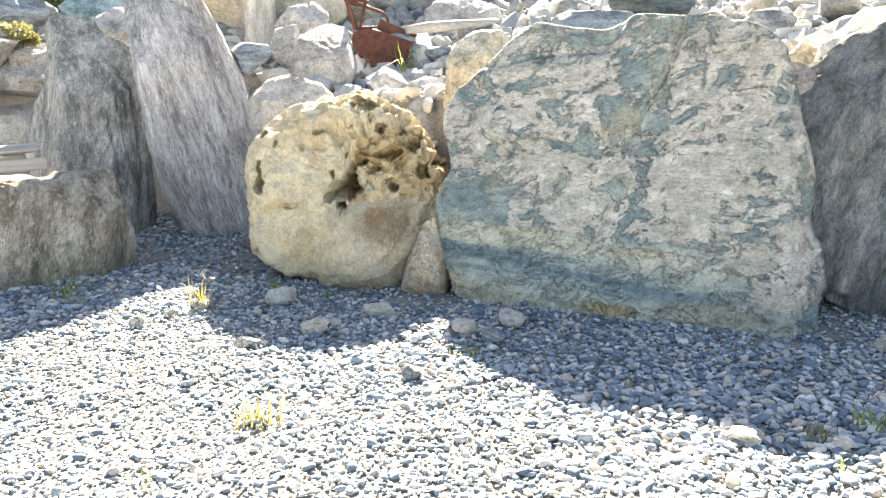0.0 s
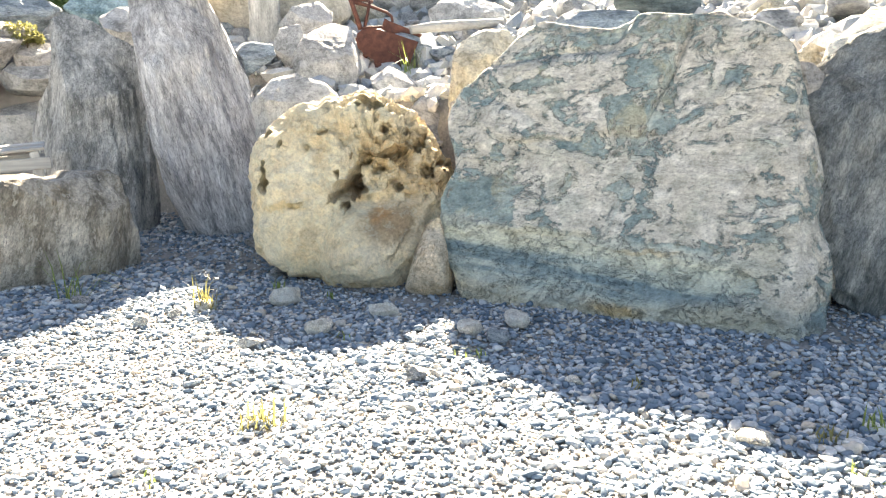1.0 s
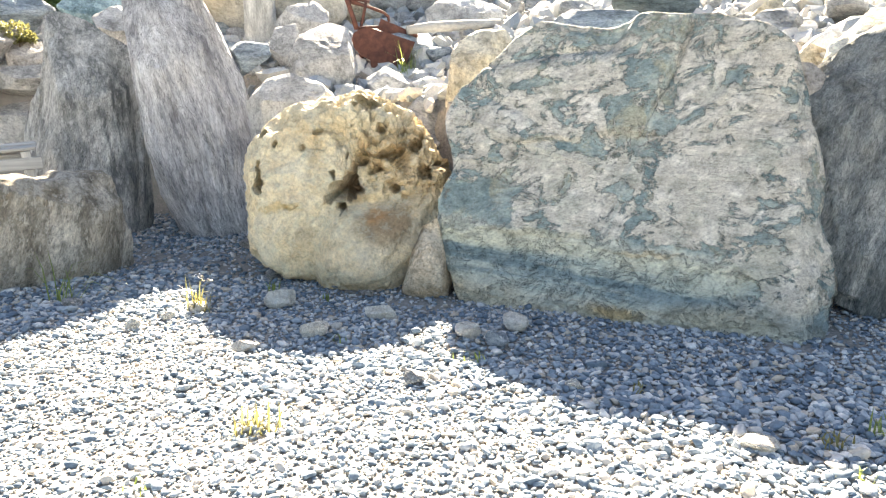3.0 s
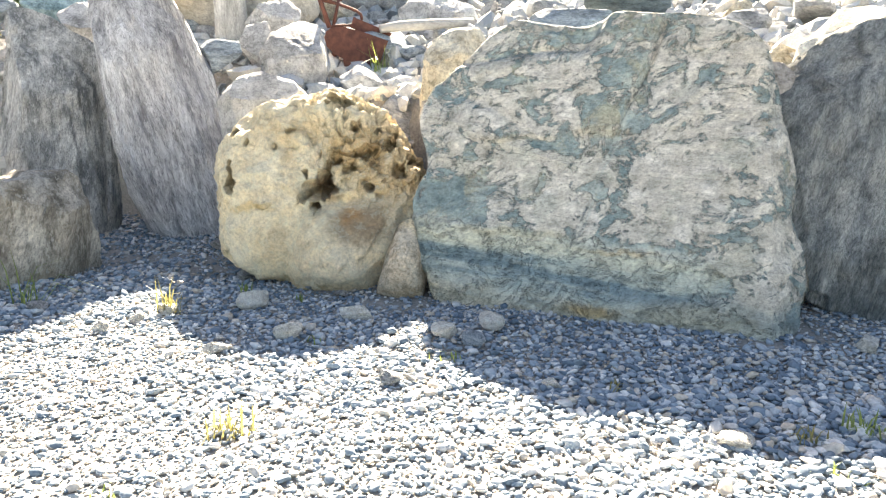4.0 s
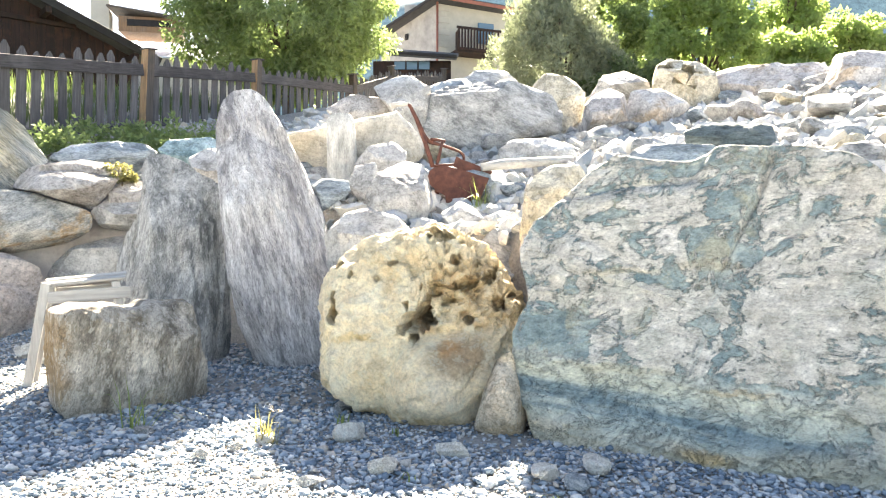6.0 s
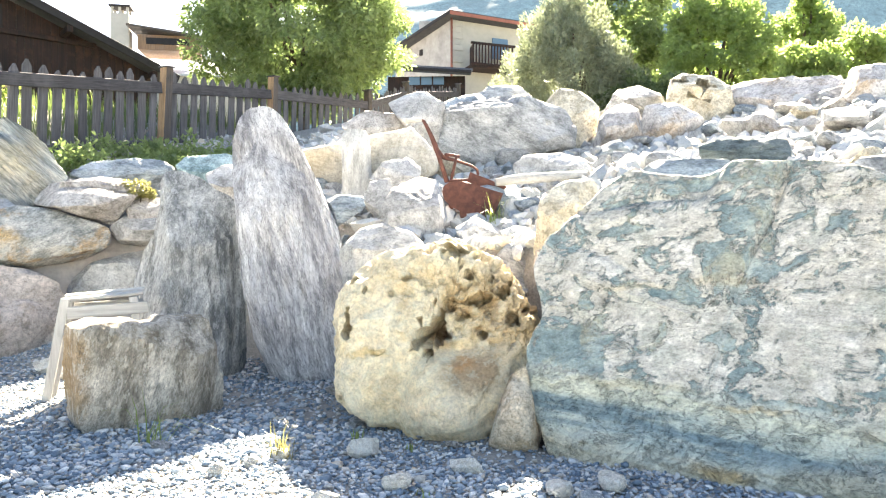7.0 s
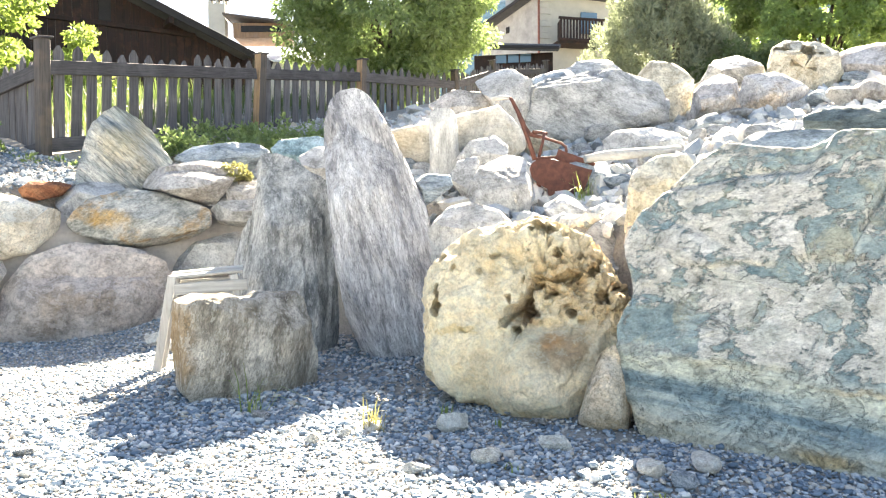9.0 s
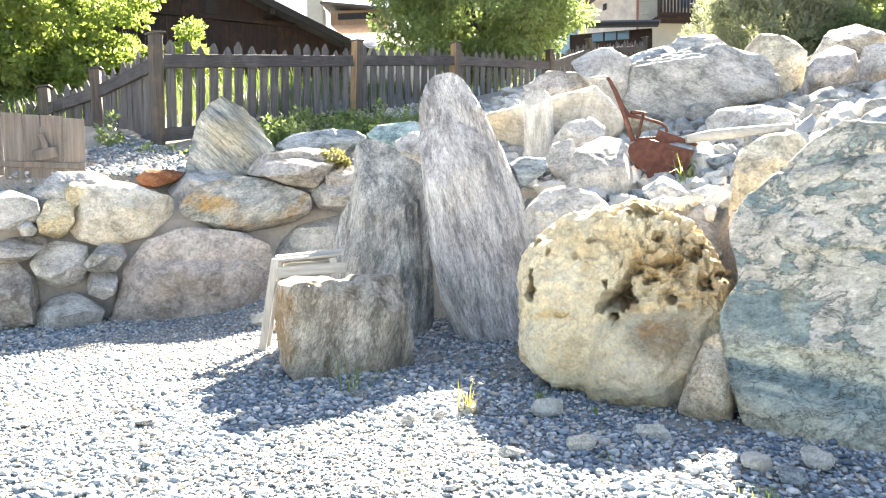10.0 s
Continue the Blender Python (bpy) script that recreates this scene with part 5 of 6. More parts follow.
part("ledge", box((0.24, 0.03, 0.12), pose(-0.40, -0.06, 0.28, 0, -14, 0), 0.005), GATE_WOOD, gate, "broken light board")
part("latch_board", box((0.06, 0.03, 0.18), pose(-0.42, -0.055, 0.42, 0, -16, 0), 0.005), GATE_WOOD, gate)

# ---- barn ----
ROOF_DARK = plain("dark_roof_edge", (0.016, 0.014, 0.015), 0.3, 6, 0.8)
STONE_ROOF = plain("grey_slate_roof", (0.05, 0.053, 0.06), 0.25, 5, 0.85)
PLASTER = plain("cream_plaster", (0.44, 0.415, 0.36), 0.08, 3, 0.9)
GLASS = bpy.data.materials.new("window_glass")
GLASS.use_nodes = True
GLASS.node_tree.nodes["Principled BSDF"].inputs["Base Color"].default_value = (0.10, 0.17, 0.24, 1)
GLASS.node_tree.nodes["Principled BSDF"].inputs["Roughness"].default_value = 0.06
BARN_YAW = 40
barn = thing("barn", pose(-9.06, 23.06, 0, 0, 0, BARN_YAW), "dark brown timber barn with a low gable roof behind the fence", "barn")
EAVE, SLOPE, HALF = 6.62, 0.39, 4.98
x = 0.0
random.seed(9)
while x > -9.9:
    w = random.uniform(0.19, 0.27)
    c = x - w / 2
    top = EAVE + SLOPE * (HALF - abs(-c - HALF))
    bm = bmesh.new()
    hx = w / 2 - 0.004
    yo = random.uniform(-0.012, 0.012)
    ring = [(c - hx, 2.0), (c + hx, 2.0), (c + hx, top), (c - hx, top + SLOPE * w * (1 if -c < HALF else -1))]
    f = [bm.verts.new((px, yo - 0.02, pz)) for px, pz in ring]
    b = [bm.verts.new((px, yo + 0.02, pz)) for px, pz in ring]
    bm.faces.new(f)
    bm.faces.new(b[::-1])
    for i in range(4):
        bm.faces.new((f[(i + 1) % 4], f[i], b[i], b[(i + 1) % 4]))
    part("board", bm, BARN_WOOD, barn)
    x -= w
part("beam", box((6.6, 0.10, 0.14), pose(-4.98, -0.07, 7.3), 0.01), BARN_WOOD, barn)
part("side_wall", box((0.1, 12, 4.6), pose(-0.06, 6.1, 4.3), 0.01), BARN_WOOD, barn)
for s0 in (1, -1):
    ln = math.hypot(HALF + 0.55, (HALF + 0.55) * SLOPE)
    cx = -HALF + s0 * (HALF + 0.55) / 2
    roof = part("roof", box((ln, 13.4, 0.09), None, 0.02), STONE_ROOF, barn)
    roof.matrix_basis = pose(cx, 5.9, EAVE + SLOPE * HALF + 0.12 - SLOPE * (HALF + 0.55) / 2, 0, s0 * math.degrees(math.atan(SLOPE)), 0)
    barge = part("bargeboard", box((ln, 0.06, 0.24), None, 0.01), ROOF_DARK, barn)
    barge.matrix_basis = pose(cx, -0.83, EAVE + SLOPE * HALF + 0.09 - SLOPE * (HALF + 0.55) / 2, 0, s0 * math.degrees(math.atan(SLOPE)), 0)
    for k in range(0 if s0 > 0 else 1, 3):
        part("purlin", box((0.16, 0.8, 0.18), pose(-HALF + s0 * (2.4 * k), -0.42, EAVE + SLOPE * (HALF - 2.4 * k) - 0.14), 0.01), BARN_WOOD, barn)
part("vent", box((0.34, 0.05, 0.66), pose(-4.3, -0.04, 7.72), 0.01), ROOF_DARK, barn, "dark louvred opening")


def chimney(m, w, d, h, material, label):
    stack = thing("chimney", m, label, "chimney")
    part("shaft", box((w, d, h), pose(0, 0, h / 2), 0.02), material, stack)
    for sx in (-1, 0, 1):
        for sy in (-1, 1):
            part("pillar", box((0.09, 0.09, 0.26), pose(sx * (w / 2 - 0.06), sy * (d / 2 - 0.06), h + 0.13), 0.005), material, stack)
    part("cap", box((w + 0.12, d + 0.12, 0.08), pose(0, 0, h + 0.30), 0.01), ROOF_DARK, stack)


chimney(pose(-13.05, 30, 9.2, 0, 0, 10), 0.72, 0.6, 1.55, PLASTER, "white plastered chimney with an open dark cap")
chimney(pose(-16.66, 30, 9.6, 0, 0, 10), 0.42, 0.4, 1.9, STONE_ROOF, "small grey chimney behind the barn roof")
METAL = plain("corrugated_roof_sheet", (0.55, 0.58, 0.62), 0.12, 4, 0.35, 0.4)
annex = thing("house", pose(-12.2, 31, 0, 0, 0, 8), "house with a shiny metal roof and wooden dormer", "house")
part("wall", box((9, 5, 6.4), pose(0, 1, 5.0), 0.02), PLASTER, annex)
for k in range(30):
    part("roof_sheet", box((0.34, 4.6, 0.05), pose(-5.0 + k * 0.34, 0.3, 8.95 + 0.012 * (k % 2), 20, 0, 0), 0.012), METAL, annex)
DORMER = wood("dormer_boards", (0.14, 0.08, 0.045), (0.28, 0.17, 0.10))
part("dormer", box((2.3, 1.6, 0.62), pose(0.9, -0.5, 9.57), 0.02), DORMER, annex, "wooden dormer wall")
part("dormer_window", box((1.7, 0.06, 0.26), pose(0.95, -1.32, 9.62), 0.01), ROOF_DARK, annex)
droof = part("dormer_roof", box((2.9, 2.2, 0.09), None, 0.01), POST_WOOD, annex)
droof.matrix_basis = pose(0.85, -0.6, 9.99, 0, 7, 0)

# ---- farther house ----
EAVE_RED = plain("red_brown_eaves", (0.26, 0.09, 0.06), 0.2, 5, 0.6)
RENDER_GREY = plain("grey_roughcast", (0.33, 0.32, 0.31), 0.25, 2, 0.95)
house = thing("house", pose(0.85, 37.4, 0, 0, 0, 0), "pale plastered house with a dark wooden balcony", "house")


def wall_panel(points, thick, direction):
    """A wall from (x, y, z) corners, given thickness along direction."""
    bm = bmesh.new()
    f = [bm.verts.new(p) for p in points]
    d = Vector(direction) * thick
    b = [bm.verts.new(Vector(p) + d) for p in points]
    bm.faces.new(f)
    bm.faces.new(b[::-1])
    n = len(points)
    for i in range(n):
        bm.faces.new((f[(i + 1) % n], f[i], b[i], b[(i + 1) % n]))
    return bm


part("gable_wall", wall_panel([(-3.1, 3.2, 3.5), (0, 0, 3.5), (0, 0, 12.95), (-3.1, 3.2, 11.9)], 0.3, (0.3, 0.9, 0)), RENDER_GREY, house, "rough grey plaster wall")
part("front_wall", wall_panel([(0.02, 0, 3.5), (6.5, 2.4, 3.5), (6.5, 2.4, 12.75), (0.02, 0, 12.95)], 0.3, (-0.3, 0.9, 0)), PLASTER, house)
for k in range(12):
    part("quoin", box((0.62 if k % 2 else 0.45, 0.05, 0.30), pose(0.34 if k % 2 else 0.26, -0.04 + 0.12, 9.3 + k * 0.31, 0, 0, 20), 0.015), PLASTER, house)
part("downpipe", tube([(0.0, -0.12, 13.0), (0.0, -0.12, 6.0)], 0.06), EAVE_RED, house)
part("roof", wall_panel([(-3.9, 3.0, 11.75), (-0.1, -0.7, 13.1), (7.4, 2.1, 12.85), (4.5, 8.0, 13.2)], 0.10, (0, 0, 1)), STONE_ROOF, house)
part("fascia", wall_panel([(-0.1, -0.72, 12.98), (7.4, 2.08, 12.73), (7.4, 2.08, 12.9), (-0.1, -0.72, 13.15)], 0.06, (0, 1, 0)), EAVE_RED, house)
part("verge", wall_panel([(-3.9, 2.98, 11.68), (-0.12, -0.72, 13.0), (-0.12, -0.72, 13.17), (-3.9, 2.98, 11.85)], 0.06, (0, 1, 0)), ROOF_DARK, house)
part("chimney_stack", box((0.7, 0.7, 0.9), pose(-1.4, 3.0, 13.2), 0.03), RENDER_GREY, house)
part("chimney_stack", box((0.9, 0.7, 0.5), pose(0.2, 2.2, 13.6), 0.03), ROOF_DARK, house)
part("attic_window", box((0.28, 0.08, 0.34), pose(-1.62, 1.62, 11.6, 0, 0, -46), 0.04), ROOF_DARK, house)
for k in range(14):
    part("baluster", box((0.10, 0.04, 1.0), pose(1.1 + k * 0.16, -0.72 + k * 0.06, 10.95, 0, 0, 20), 0.006), BARN_WOOD, house)
for dz in (10.45, 11.5):
    part("balcony_rail", box((2.5, 0.10, 0.12), pose(2.15, -0.40, dz, 0, 0, 20), 0.01), BARN_WOOD, house)
for k in range(5):
    part("baluster", box((0.10, 0.04, 1.0), pose(1.06 - k * 0.02, -0.62 + k * 0.17, 10.95, 0, 0, 100), 0.006), BARN_WOOD, house)
part("balcony_floor", box((2.5, 1.1, 0.16), pose(2.0, 0.15, 10.35, 0, 0, 20), 0.02), BARN_WOOD, house)
part("window", box((0.9, 0.1, 1.1), pose(2.6, 0.86, 11.6, 0, 0, 20), 0.01), GLASS, house)
lean_to = thing("lean_to", pose(-0.4, 33.4, 0, 0, 0, -4), "low dark timber annex with a grey roof and three small windows", "annex")
part("wall", box((3.6, 0.3, 5.2), pose(0, 0, 6.4), 0.02), BARN_WOOD, lean_to)
lroof = part("roof", box((4.4, 3.0, 0.12), None, 0.02), STONE_ROOF, lean_to)
lroof.matrix_basis = pose(-0.1, 0.62, 9.52, 17, 4, 0)
part("eave_board", box((4.4, 0.08, 0.14), pose(-0.1, -0.85, 9.18, 0, 4, 0), 0.01), ROOF_DARK, lean_to)
for k in range(3):
    win = part("window", box((0.5, 0.08, 0.36), pose(-0.55 + k * 0.56, -0.18, 8.78, 0, 0, 0), 0.01), GLASS, lean_to)
    part("frame", box((0.05, 0.1, 0.42), pose(-0.27 + k * 0.56, -0.19, 8.78), 0.006), BARN_WOOD, win)

# ---- trees ----
LEAF_BUSH = foliage("bush_leaves", (0.10, 0.145, 0.06), (0.22, 0.285, 0.12), (0.30, 0.41, 0.13), 0.4, 0.5)
LEAF_LIT = foliage("sunlit_leaves", (0.09, 0.13, 0.042), (0.19, 0.25, 0.075), (0.38, 0.50, 0.10), mix=0.52)
LEAF_MAPLE = foliage("maple_leaves", (0.13, 0.19, 0.07), (0.26, 0.34, 0.12), (0.46, 0.60, 0.18), mix=0.58)
LEAF_WILLOW = foliage("willow_leaves", (0.157, 0.183, 0.122), (0.252, 0.278, 0.191), (0.278, 0.322, 0.174), 0.4)
LEAF_DARK = foliage("dark_leaves", (0.08, 0.115, 0.055), (0.14, 0.185, 0.085), (0.20, 0.28, 0.09))
BARK = plain("bark", (0.10, 0.075, 0.055), 0.4, 9, 0.95, 0, 0.8)


def leaf_mesh(name, centres, outward, size, material, g, long=1.6, droop=0.2):
    """One folded leaf of four triangles at each centre."""
    n = len(centres)
    d = outward + g.normal(0, 0.75, (n, 3)) + (0, 0, -droop)
    d /= np.linalg.norm(d, axis=1)[:, None]
    side = np.cross(d, g.normal(size=(n, 3)))
    side /= np.linalg.norm(side, axis=1)[:, None]
    up = np.cross(side, d)
    s = (size * g.uniform(0.6, 1.3, n))[:, None]
    tip, mid = centres + d * s * long, centres + d * s * long * 0.45
    v = np.stack([centres, mid + side * s * 0.5 + up * s * 0.12, tip, mid - side * s * 0.5 + up * s * 0.12], 1).reshape(-1, 3)
    i = np.arange(n) * 4
    f = np.concatenate([np.stack([i, i + 1, i + 2], -1), np.stack([i, i + 2, i + 3], -1)])
    me = bpy.data.meshes.new(name)
    me.vertices.add(len(v))
    me.vertices.foreach_set("co", v.ravel())
    me.loops.add(len(f) * 3)
    me.loops.foreach_set("vertex_index", f.ravel())
    me.polygons.add(len(f))
    me.polygons.foreach_set("loop_start", np.arange(len(f)) * 3)
    me.polygons.foreach_set("loop_total", np.full(len(f), 3))
    me.update(calc_edges=True)
    me.materials.append(material)
    return me


def tree(x, y, foot, base, top, wide, material, label, leaves=16000, size=0.11, seed=1, clumps=60, clump=0.23, long=1.6, droop=0.2, category="tree", deep=None, lobes=0.35, taper=0.0, spread=0.8):
    """A trunk with limbs that reach into leaf clumps gathered in an uneven crown."""
    g = np.random.default_rng(seed)
    ob = thing("tree", pose(x, y, foot), label, category)
    half = np.array([wide / 2, (deep or wide) / 2, (top - base) / 2])
    mid = np.array([0, 0, (top + base) / 2 - foot])
    u = g.normal(size=(clumps, 3))
    u /= np.linalg.norm(u, axis=1)[:, None]
    rad = g.uniform(0.35, 0.9, clumps) ** 0.6 * (1 + lobes * noise3(u, 1.6, seed))
    cc = mid + u * rad[:, None] * half * np.c_[1 - taper * u[:, 2], 1 - taper * u[:, 2], np.ones(clumps)]
    cr = clump * half.mean() * g.uniform(0.6, 1.35, clumps)
    share = cr ** 2 / (cr ** 2).sum()
    pos, out = [], []
    for c, r, k in zip(cc, cr, (share * leaves).astype(int)):
        w = g.normal(size=(k, 3))
        w /= np.linalg.norm(w, axis=1)[:, None]
        rr = g.uniform(0.2, 1.0, k) ** 0.45
        pos.append(c + w * (rr * r)[:, None] * (1.15, 1.15, spread))
        out.append(w)
    put_mesh("crown", leaf_mesh("crown", np.concatenate(pos), np.concatenate(out), size, material, g, long, droop), ob)
    h = top - foot
    fork = Vector((0, 0, max(0.25 * h, (base - foot) * 0.8)))
    part("trunk", tube([(0, 0, -0.3), (0.05, 0, fork.z * 0.5), tuple(fork)], [h * 0.035, h * 0.028, h * 0.024], 9), BARK, ob)
    for k in range(9):
        tgt = Vector(cc[g.integers(0, clumps)])
        m1 = fork.lerp(tgt, 0.5) + Vector((0, 0, 0.08 * h))
        part("limb", tube([tuple(fork), tuple(m1), tuple(tgt)], [h * 0.014, h * 0.009, h * 0.004], 6), BARK, ob)
    return ob


tree(-3.95, 21.3, 3.9, 4.95, 9.95, 6.9, LEAF_BUSH, "dense round green bushy tree behind the picket fence", 80000, 0.062, 3, 420, 0.13, 2.5, 0.7, lobes=0.22, spread=0.75)
tree(4.75, 24.5, 4.3, 4.7, 9.9, 4.9, LEAF_WILLOW, "grey-green willow with fine leaves", 52000, 0.045, 5, 260, 0.10, 3.6, -0.9, lobes=0.3, taper=0.6, spread=1.9)
tree(8.3, 31, 4.3, 6.5, 13.8, 4.4, LEAF_BUSH, "tall green tree behind the willow", 30000, 0.11, 7, 150, 0.14, lobes=0.35, taper=0.3)
tree(10.4, 26.5, 4.3, 5.8, 10.9, 4.6, LEAF_MAPLE, "bright green maple lit from behind", 30000, 0.10, 9, 170, 0.12, lobes=0.3, taper=0.35, spread=1.2)
tree(14.3, 27.5, 4.3, 6.2, 11.2, 2.8, LEAF_MAPLE, "narrow green maple beyond the crest", 16000, 0.10, 12, 100, 0.15, lobes=0.3, taper=0.35, spread=1.3)
tree(11.6, 22.0, 4.2, 5.2, 7.7, 2.2, LEAF_MAPLE, "low light green shrub on the crest", 8000, 0.10, 13, 40, 0.22, lobes=0.6)
tree(13.8, 22.5, 4.2, 5.0, 8.5, 2.6, LEAF_MAPLE, "light green shrub tree on the crest", 9000, 0.10, 14, 50, 0.22, lobes=0.6)
tree(6.8, 23.5, 4.2, 4.6, 7.0, 3.4, LEAF_DARK, "dark green shrub below the trees", 12000, 0.08, 15, 50, 0.2, lobes=0.6)
tree(-13.6, 15.2, 1.8, 3.15, 7.6, 5.2, LEAF_LIT, "leafy green tree behind the side fence", 40000, 0.085, 16, 170, 0.14, lobes=0.5)
tree(-10.3, 15.9, 2.3, 3.75, 5.75, 2.1, LEAF_LIT, "small bright green shrub behind the fence", 6000, 0.07, 17, 26, 0.28, category="shrub")

# weeds along the fence
for wx, wy, wz, wide, high, mat, seed in ((-6.34, 9.94, 1.86, 1.10, 0.76, LEAF_BUSH, 31), (-7.32, 9.76, 1.83, 0.98, 0.68, LEAF_BUSH, 32), (-6.04, 10.37, 2.07, 1.34, 1.07, LEAF_BUSH, 33), (-5.55, 11.10, 2.19, 1.46, 1.15, LEAF_BUSH, 34), (-5.25, 11.96, 2.38, 1.34, 1.07, LEAF_BUSH, 35), (-4.94, 12.81, 2.56, 1.22, 1.15, LEAF_BUSH, 36), (-7.62, 9.70, 1.83, 0.73, 1.22, LEAF_BUSH, 37), (-4.39, 12.32, 2.50, 1.10, 0.68, LEAF_BUSH, 38), (-4.1, 12.9, 2.6, 1.2, 0.8, LEAF_BUSH, 39), (-3.7, 13.9, 2.8, 1.2, 0.8, LEAF_BUSH, 40)):
    tree(wx, wy, wz, wz + 0.02, wz + high * 0.66, wide, mat, "leafy green weeds growing at the foot of the fence", 1300, 0.045, seed, 70, 0.13, 2.0, -0.2, category="weeds", lobes=0.9, taper=0.3, spread=1.5)


# ---- grass and small weeds ----
GRASS = foliage("grass_blades", (0.052, 0.087, 0.030), (0.113, 0.157, 0.057), (0.174, 0.244, 0.061))
DRY = foliage("dry_grass", (0.18, 0.16, 0.06), (0.28, 0.25, 0.10), (0.28, 0.26, 0.09))
TUFT = foliage("tuft_blades", (0.14, 0.19, 0.055), (0.25, 0.31, 0.09), (0.36, 0.43, 0.11))


def blades(xs, ys, zs, hs, g, lean=0.35, wide=0.006):
    n = len(xs)
    a = g.uniform(0, math.tau, n)
    d = np.stack([np.cos(a), np.sin(a), 0 * a], -1)
    side = np.stack([-np.sin(a), np.cos(a), 0 * a], -1) * wide
    p0 = np.stack([xs, ys, zs], -1)
    k = np.abs(g.normal(0, lean, n))[:, None]
    h = hs[:, None]
    p1 = p0 + d * h * k * 0.35 + np.array([0, 0, 1]) * h * 0.6
    p2 = p0 + d * h * k + np.array([0, 0, 1]) * h * np.sqrt(np.clip(1 - k * k * 0.6, 0.1, 1))
    v = np.stack([p0 - side, p0 + side, p1 + side * 0.8, p1 - side * 0.8, p2], 1).reshape(-1, 3)
    i = np.arange(n) * 5
    f = [tuple(r) for r in np.stack([i, i + 1, i + 2, i + 3], -1).tolist()] + [tuple(r) for r in np.stack([i + 3, i + 2, i + 4], -1).tolist()]
    return v, f


g = np.random.default_rng(44)
n = 16000
mx, my = g.uniform(-13, 0.5, n), g.uniform(10, 26, n)
off = np.interp(my, [p[1] for p in MAIN], [p[0] for p in MAIN])
keep = (mx < off - 0.3) & (my > 11.0)
mx, my = mx[keep], my[keep]
v, f = blades(mx, my, ground_z(mx, my), g.uniform(0.25, 0.65, len(mx)), g, 0.3, 0.011)
put_mesh("meadow_grass", mesh_of("meadow_grass", v, f, GRASS, False), None, None, "tall sunlit yellow-green meadow grass behind the fence", "grass", "", "stuff")
random.seed(8)
for wx, wy, count, high, mat, tone in ((-1.96, 4.97, 34, 0.38, TUFT, "green"), (-0.96, 4.58, 50, 0.24, DRY, "yellowed"), (-0.42, 2.87, 60, 0.14, DRY, "yellow-green"), (1.93, 2.40, 40, 0.08, DRY, "yellow"), (2.24, 2.42, 46, 0.13, TUFT, "green"), (1.89, 2.15, 18, 0.07, TUFT, "green"), (-0.77, 2.39, 10, 0.05, TUFT, "green"), (0.65, 3.53, 22, 0.08, TUFT, "green"), (1.35, 3.02, 8, 0.09, DRY, "yellow"), (-0.05, 3.93, 8, 0.07, TUFT, "green"), (-0.16, 4.83, 20, 0.06, TUFT, "green"), (-0.55, 5.03, 20, 0.10, TUFT, "green"), (0.66, 7.9, 60, 0.42, TUFT, "green"), (0.66, 8.6, 24, 0.34, TUFT, "green")):
    m = max(6, count // 2)
    px, py = wx + g.normal(0, 0.045, m), wy + g.normal(0, 0.035, m)
    v, f = blades(px - wx, py - wy, np.zeros(m), high * g.uniform(0.4, 1.1, m), g, 0.7, 0.005)
    put_mesh("weed", mesh_of("weed", v, f, mat, False), None, pose(wx, wy, float(ground_z(np.array([wx]), np.array([wy]))[0])), tone + " tuft of weeds growing between the stones", "weed", "", "stuff")
moss = tree(-3.93, 9.49, 1.92, 1.95, 2.23, 0.41, foliage("golden_cushion", (0.12, 0.12, 0.045), (0.21, 0.20, 0.08), (0.26, 0.25, 0.08)), "yellow-green cushion plant between wall stones", 1800, 0.022, 41, 22, 0.3, category="plant")

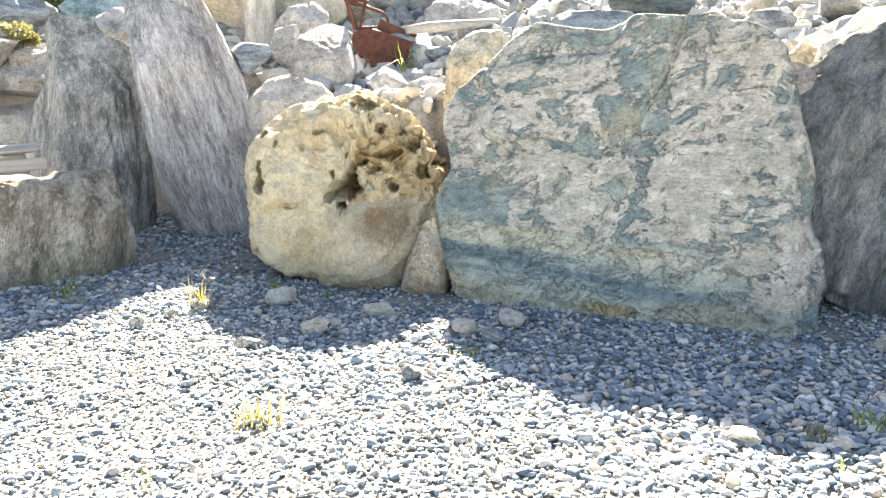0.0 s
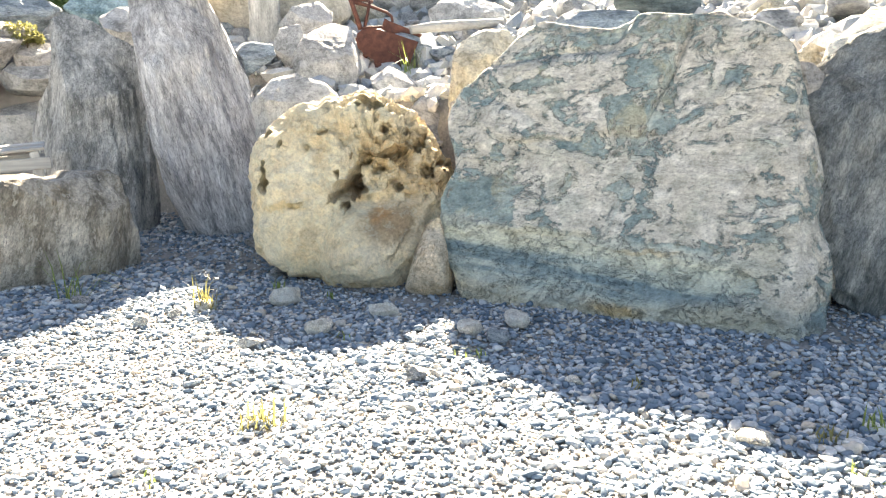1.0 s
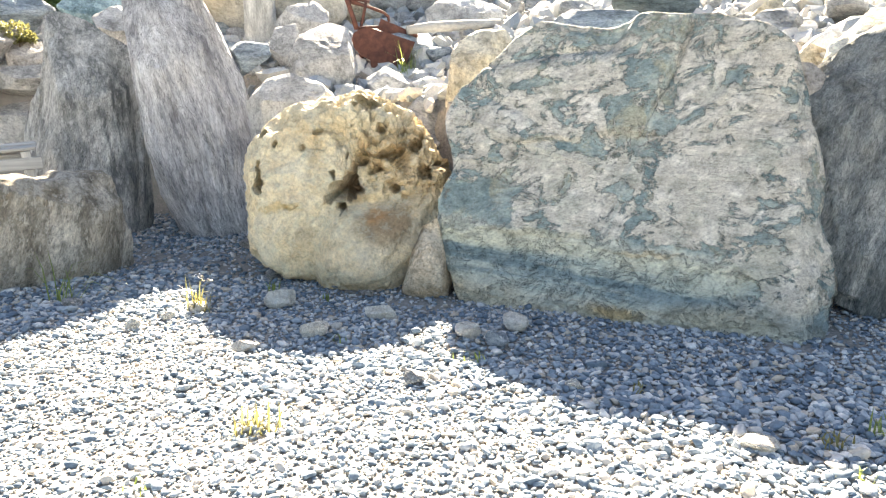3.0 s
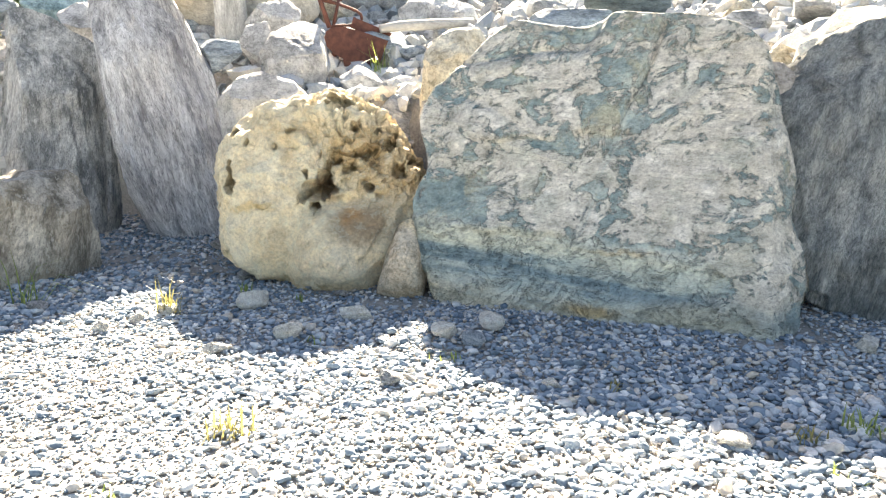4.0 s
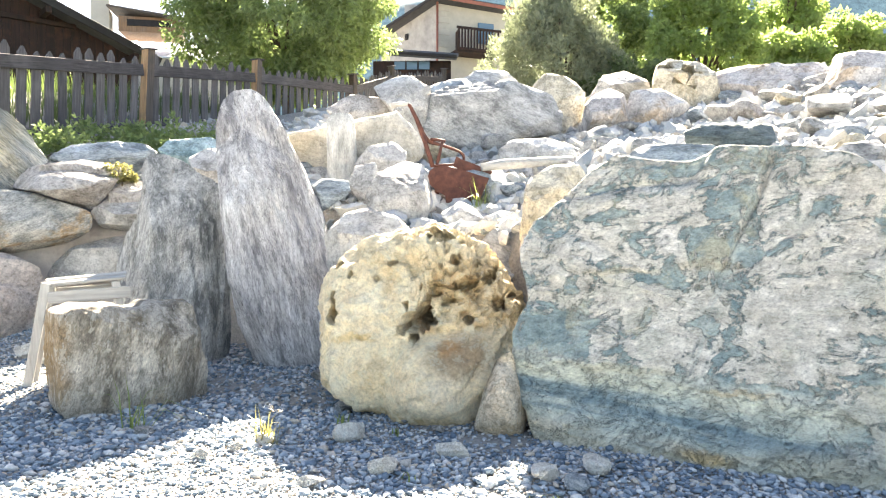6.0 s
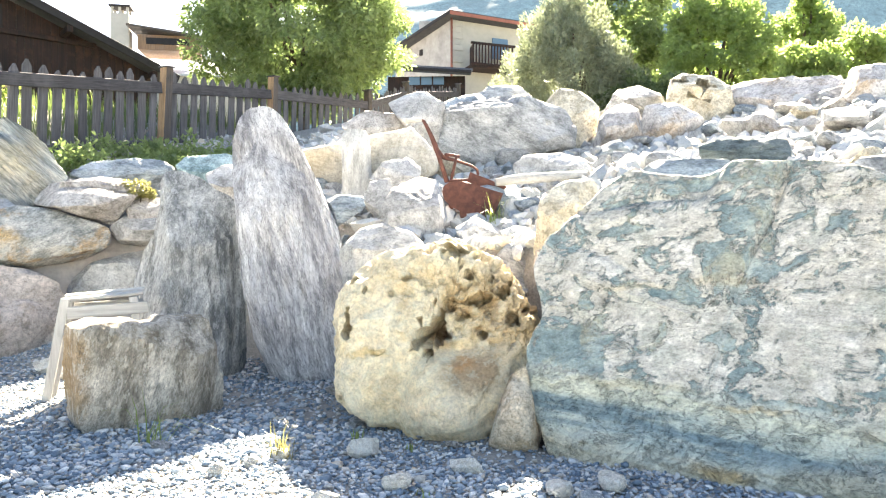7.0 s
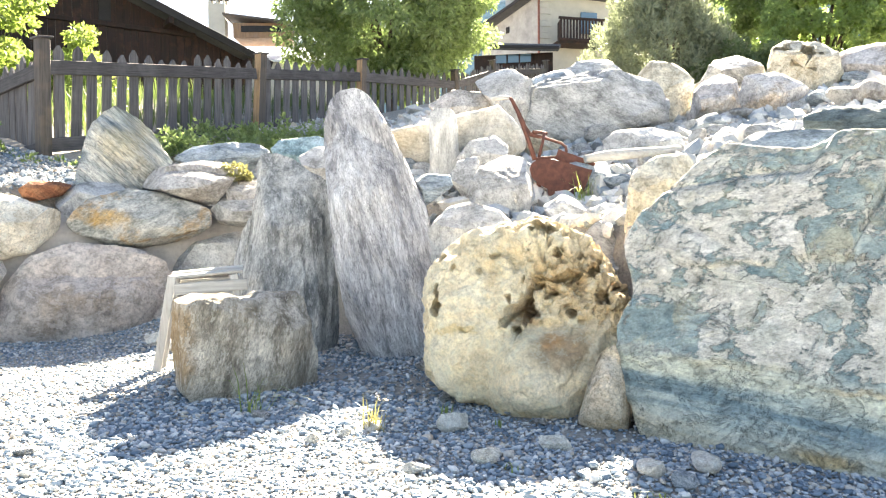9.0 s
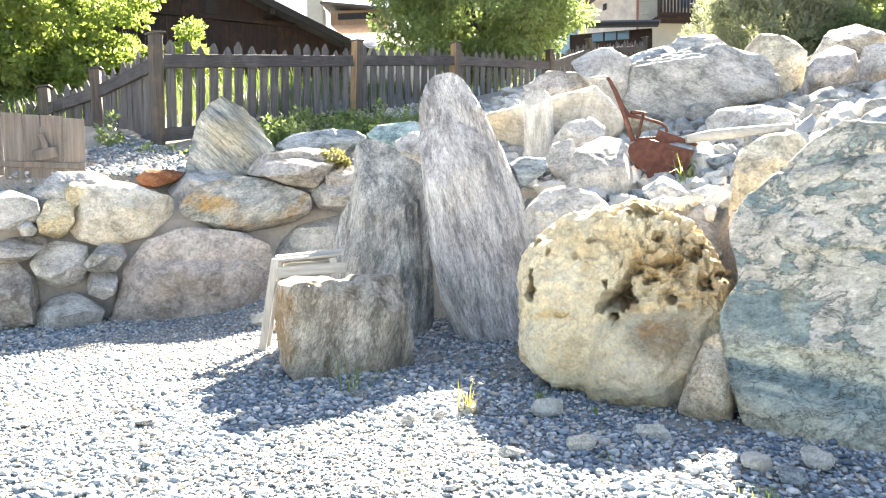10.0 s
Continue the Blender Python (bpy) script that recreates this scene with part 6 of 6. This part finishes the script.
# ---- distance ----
HAZY_FOREST = stone("hazy_forest_glow", (0.03, 0.05, 0.06), (0.05, 0.08, 0.085), (0.09, 0.125, 0.12), flakes=0.0, crack=0, tone=1.0, patch=0.012, stain=(0.10, 0.11, 0.11), stain_amount=0.3, bump=0.0, fleck=0.2)
# distance haze is put in as a faint blue glow of the slope
HAZY_FOREST.node_tree.nodes["Principled BSDF"].inputs["Emission Color"].default_value = (0.30, 0.52, 0.72, 1)
HAZY_FOREST.node_tree.nodes["Principled BSDF"].inputs["Emission Strength"].default_value = 0.055


def mountain(name, y0, depth, heights, seed, label):
    """A ridge whose crest follows a few heights given along x."""
    xs, ys = np.linspace(heights[0][0], heights[-1][0], 160), np.linspace(0, 1, 40)
    gx, gt = np.meshgrid(xs, ys)
    crest = np.interp(gx, [h[0] for h in heights], [h[1] for h in heights])
    p = np.c_[gx.ravel(), (gt * depth).ravel(), 0 * gx.ravel()]
    z = crest * np.sin(gt * math.pi / 2) ** 0.8 + (fbm(p, 0.012, 5, seed) * 12).reshape(gx.shape) * gt
    idx = np.arange(gx.size).reshape(gx.shape)
    faces = np.stack([idx[:-1, :-1], idx[:-1, 1:], idx[1:, 1:], idx[1:, :-1]], -1).reshape(-1, 4)
    put_mesh(name, mesh_of(name, np.c_[gx.ravel(), (y0 + gt * depth).ravel(), z.ravel()], faces, HAZY_FOREST), None, None, label, "mountain", "", "structure")


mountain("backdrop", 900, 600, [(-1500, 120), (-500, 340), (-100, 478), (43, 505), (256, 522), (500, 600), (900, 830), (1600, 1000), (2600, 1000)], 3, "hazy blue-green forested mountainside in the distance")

# ---- overhead wire ----
WIRE = plain("grey_cable", (0.45, 0.45, 0.45), 0.1, 5, 0.5)
for k, (p0, p1, sag) in enumerate((((5.1, 29.0, 10.2), (15.8, 36.0, 15.6), 0.15), ((11.9, 30.0, 11.8), (19.4, 38.0, 16.4), 0.1))):
    pts = [tuple(Vector(p0).lerp(Vector(p1), i / 12) - Vector((0, 0, sag * math.sin(math.pi * i / 12)))) for i in range(13)]
    wire = part("cable", tube(pts, 0.02, 6), WIRE, None)
    tagged(wire, "thin grey overhead cable crossing the trees", "cable", "overhead cables")
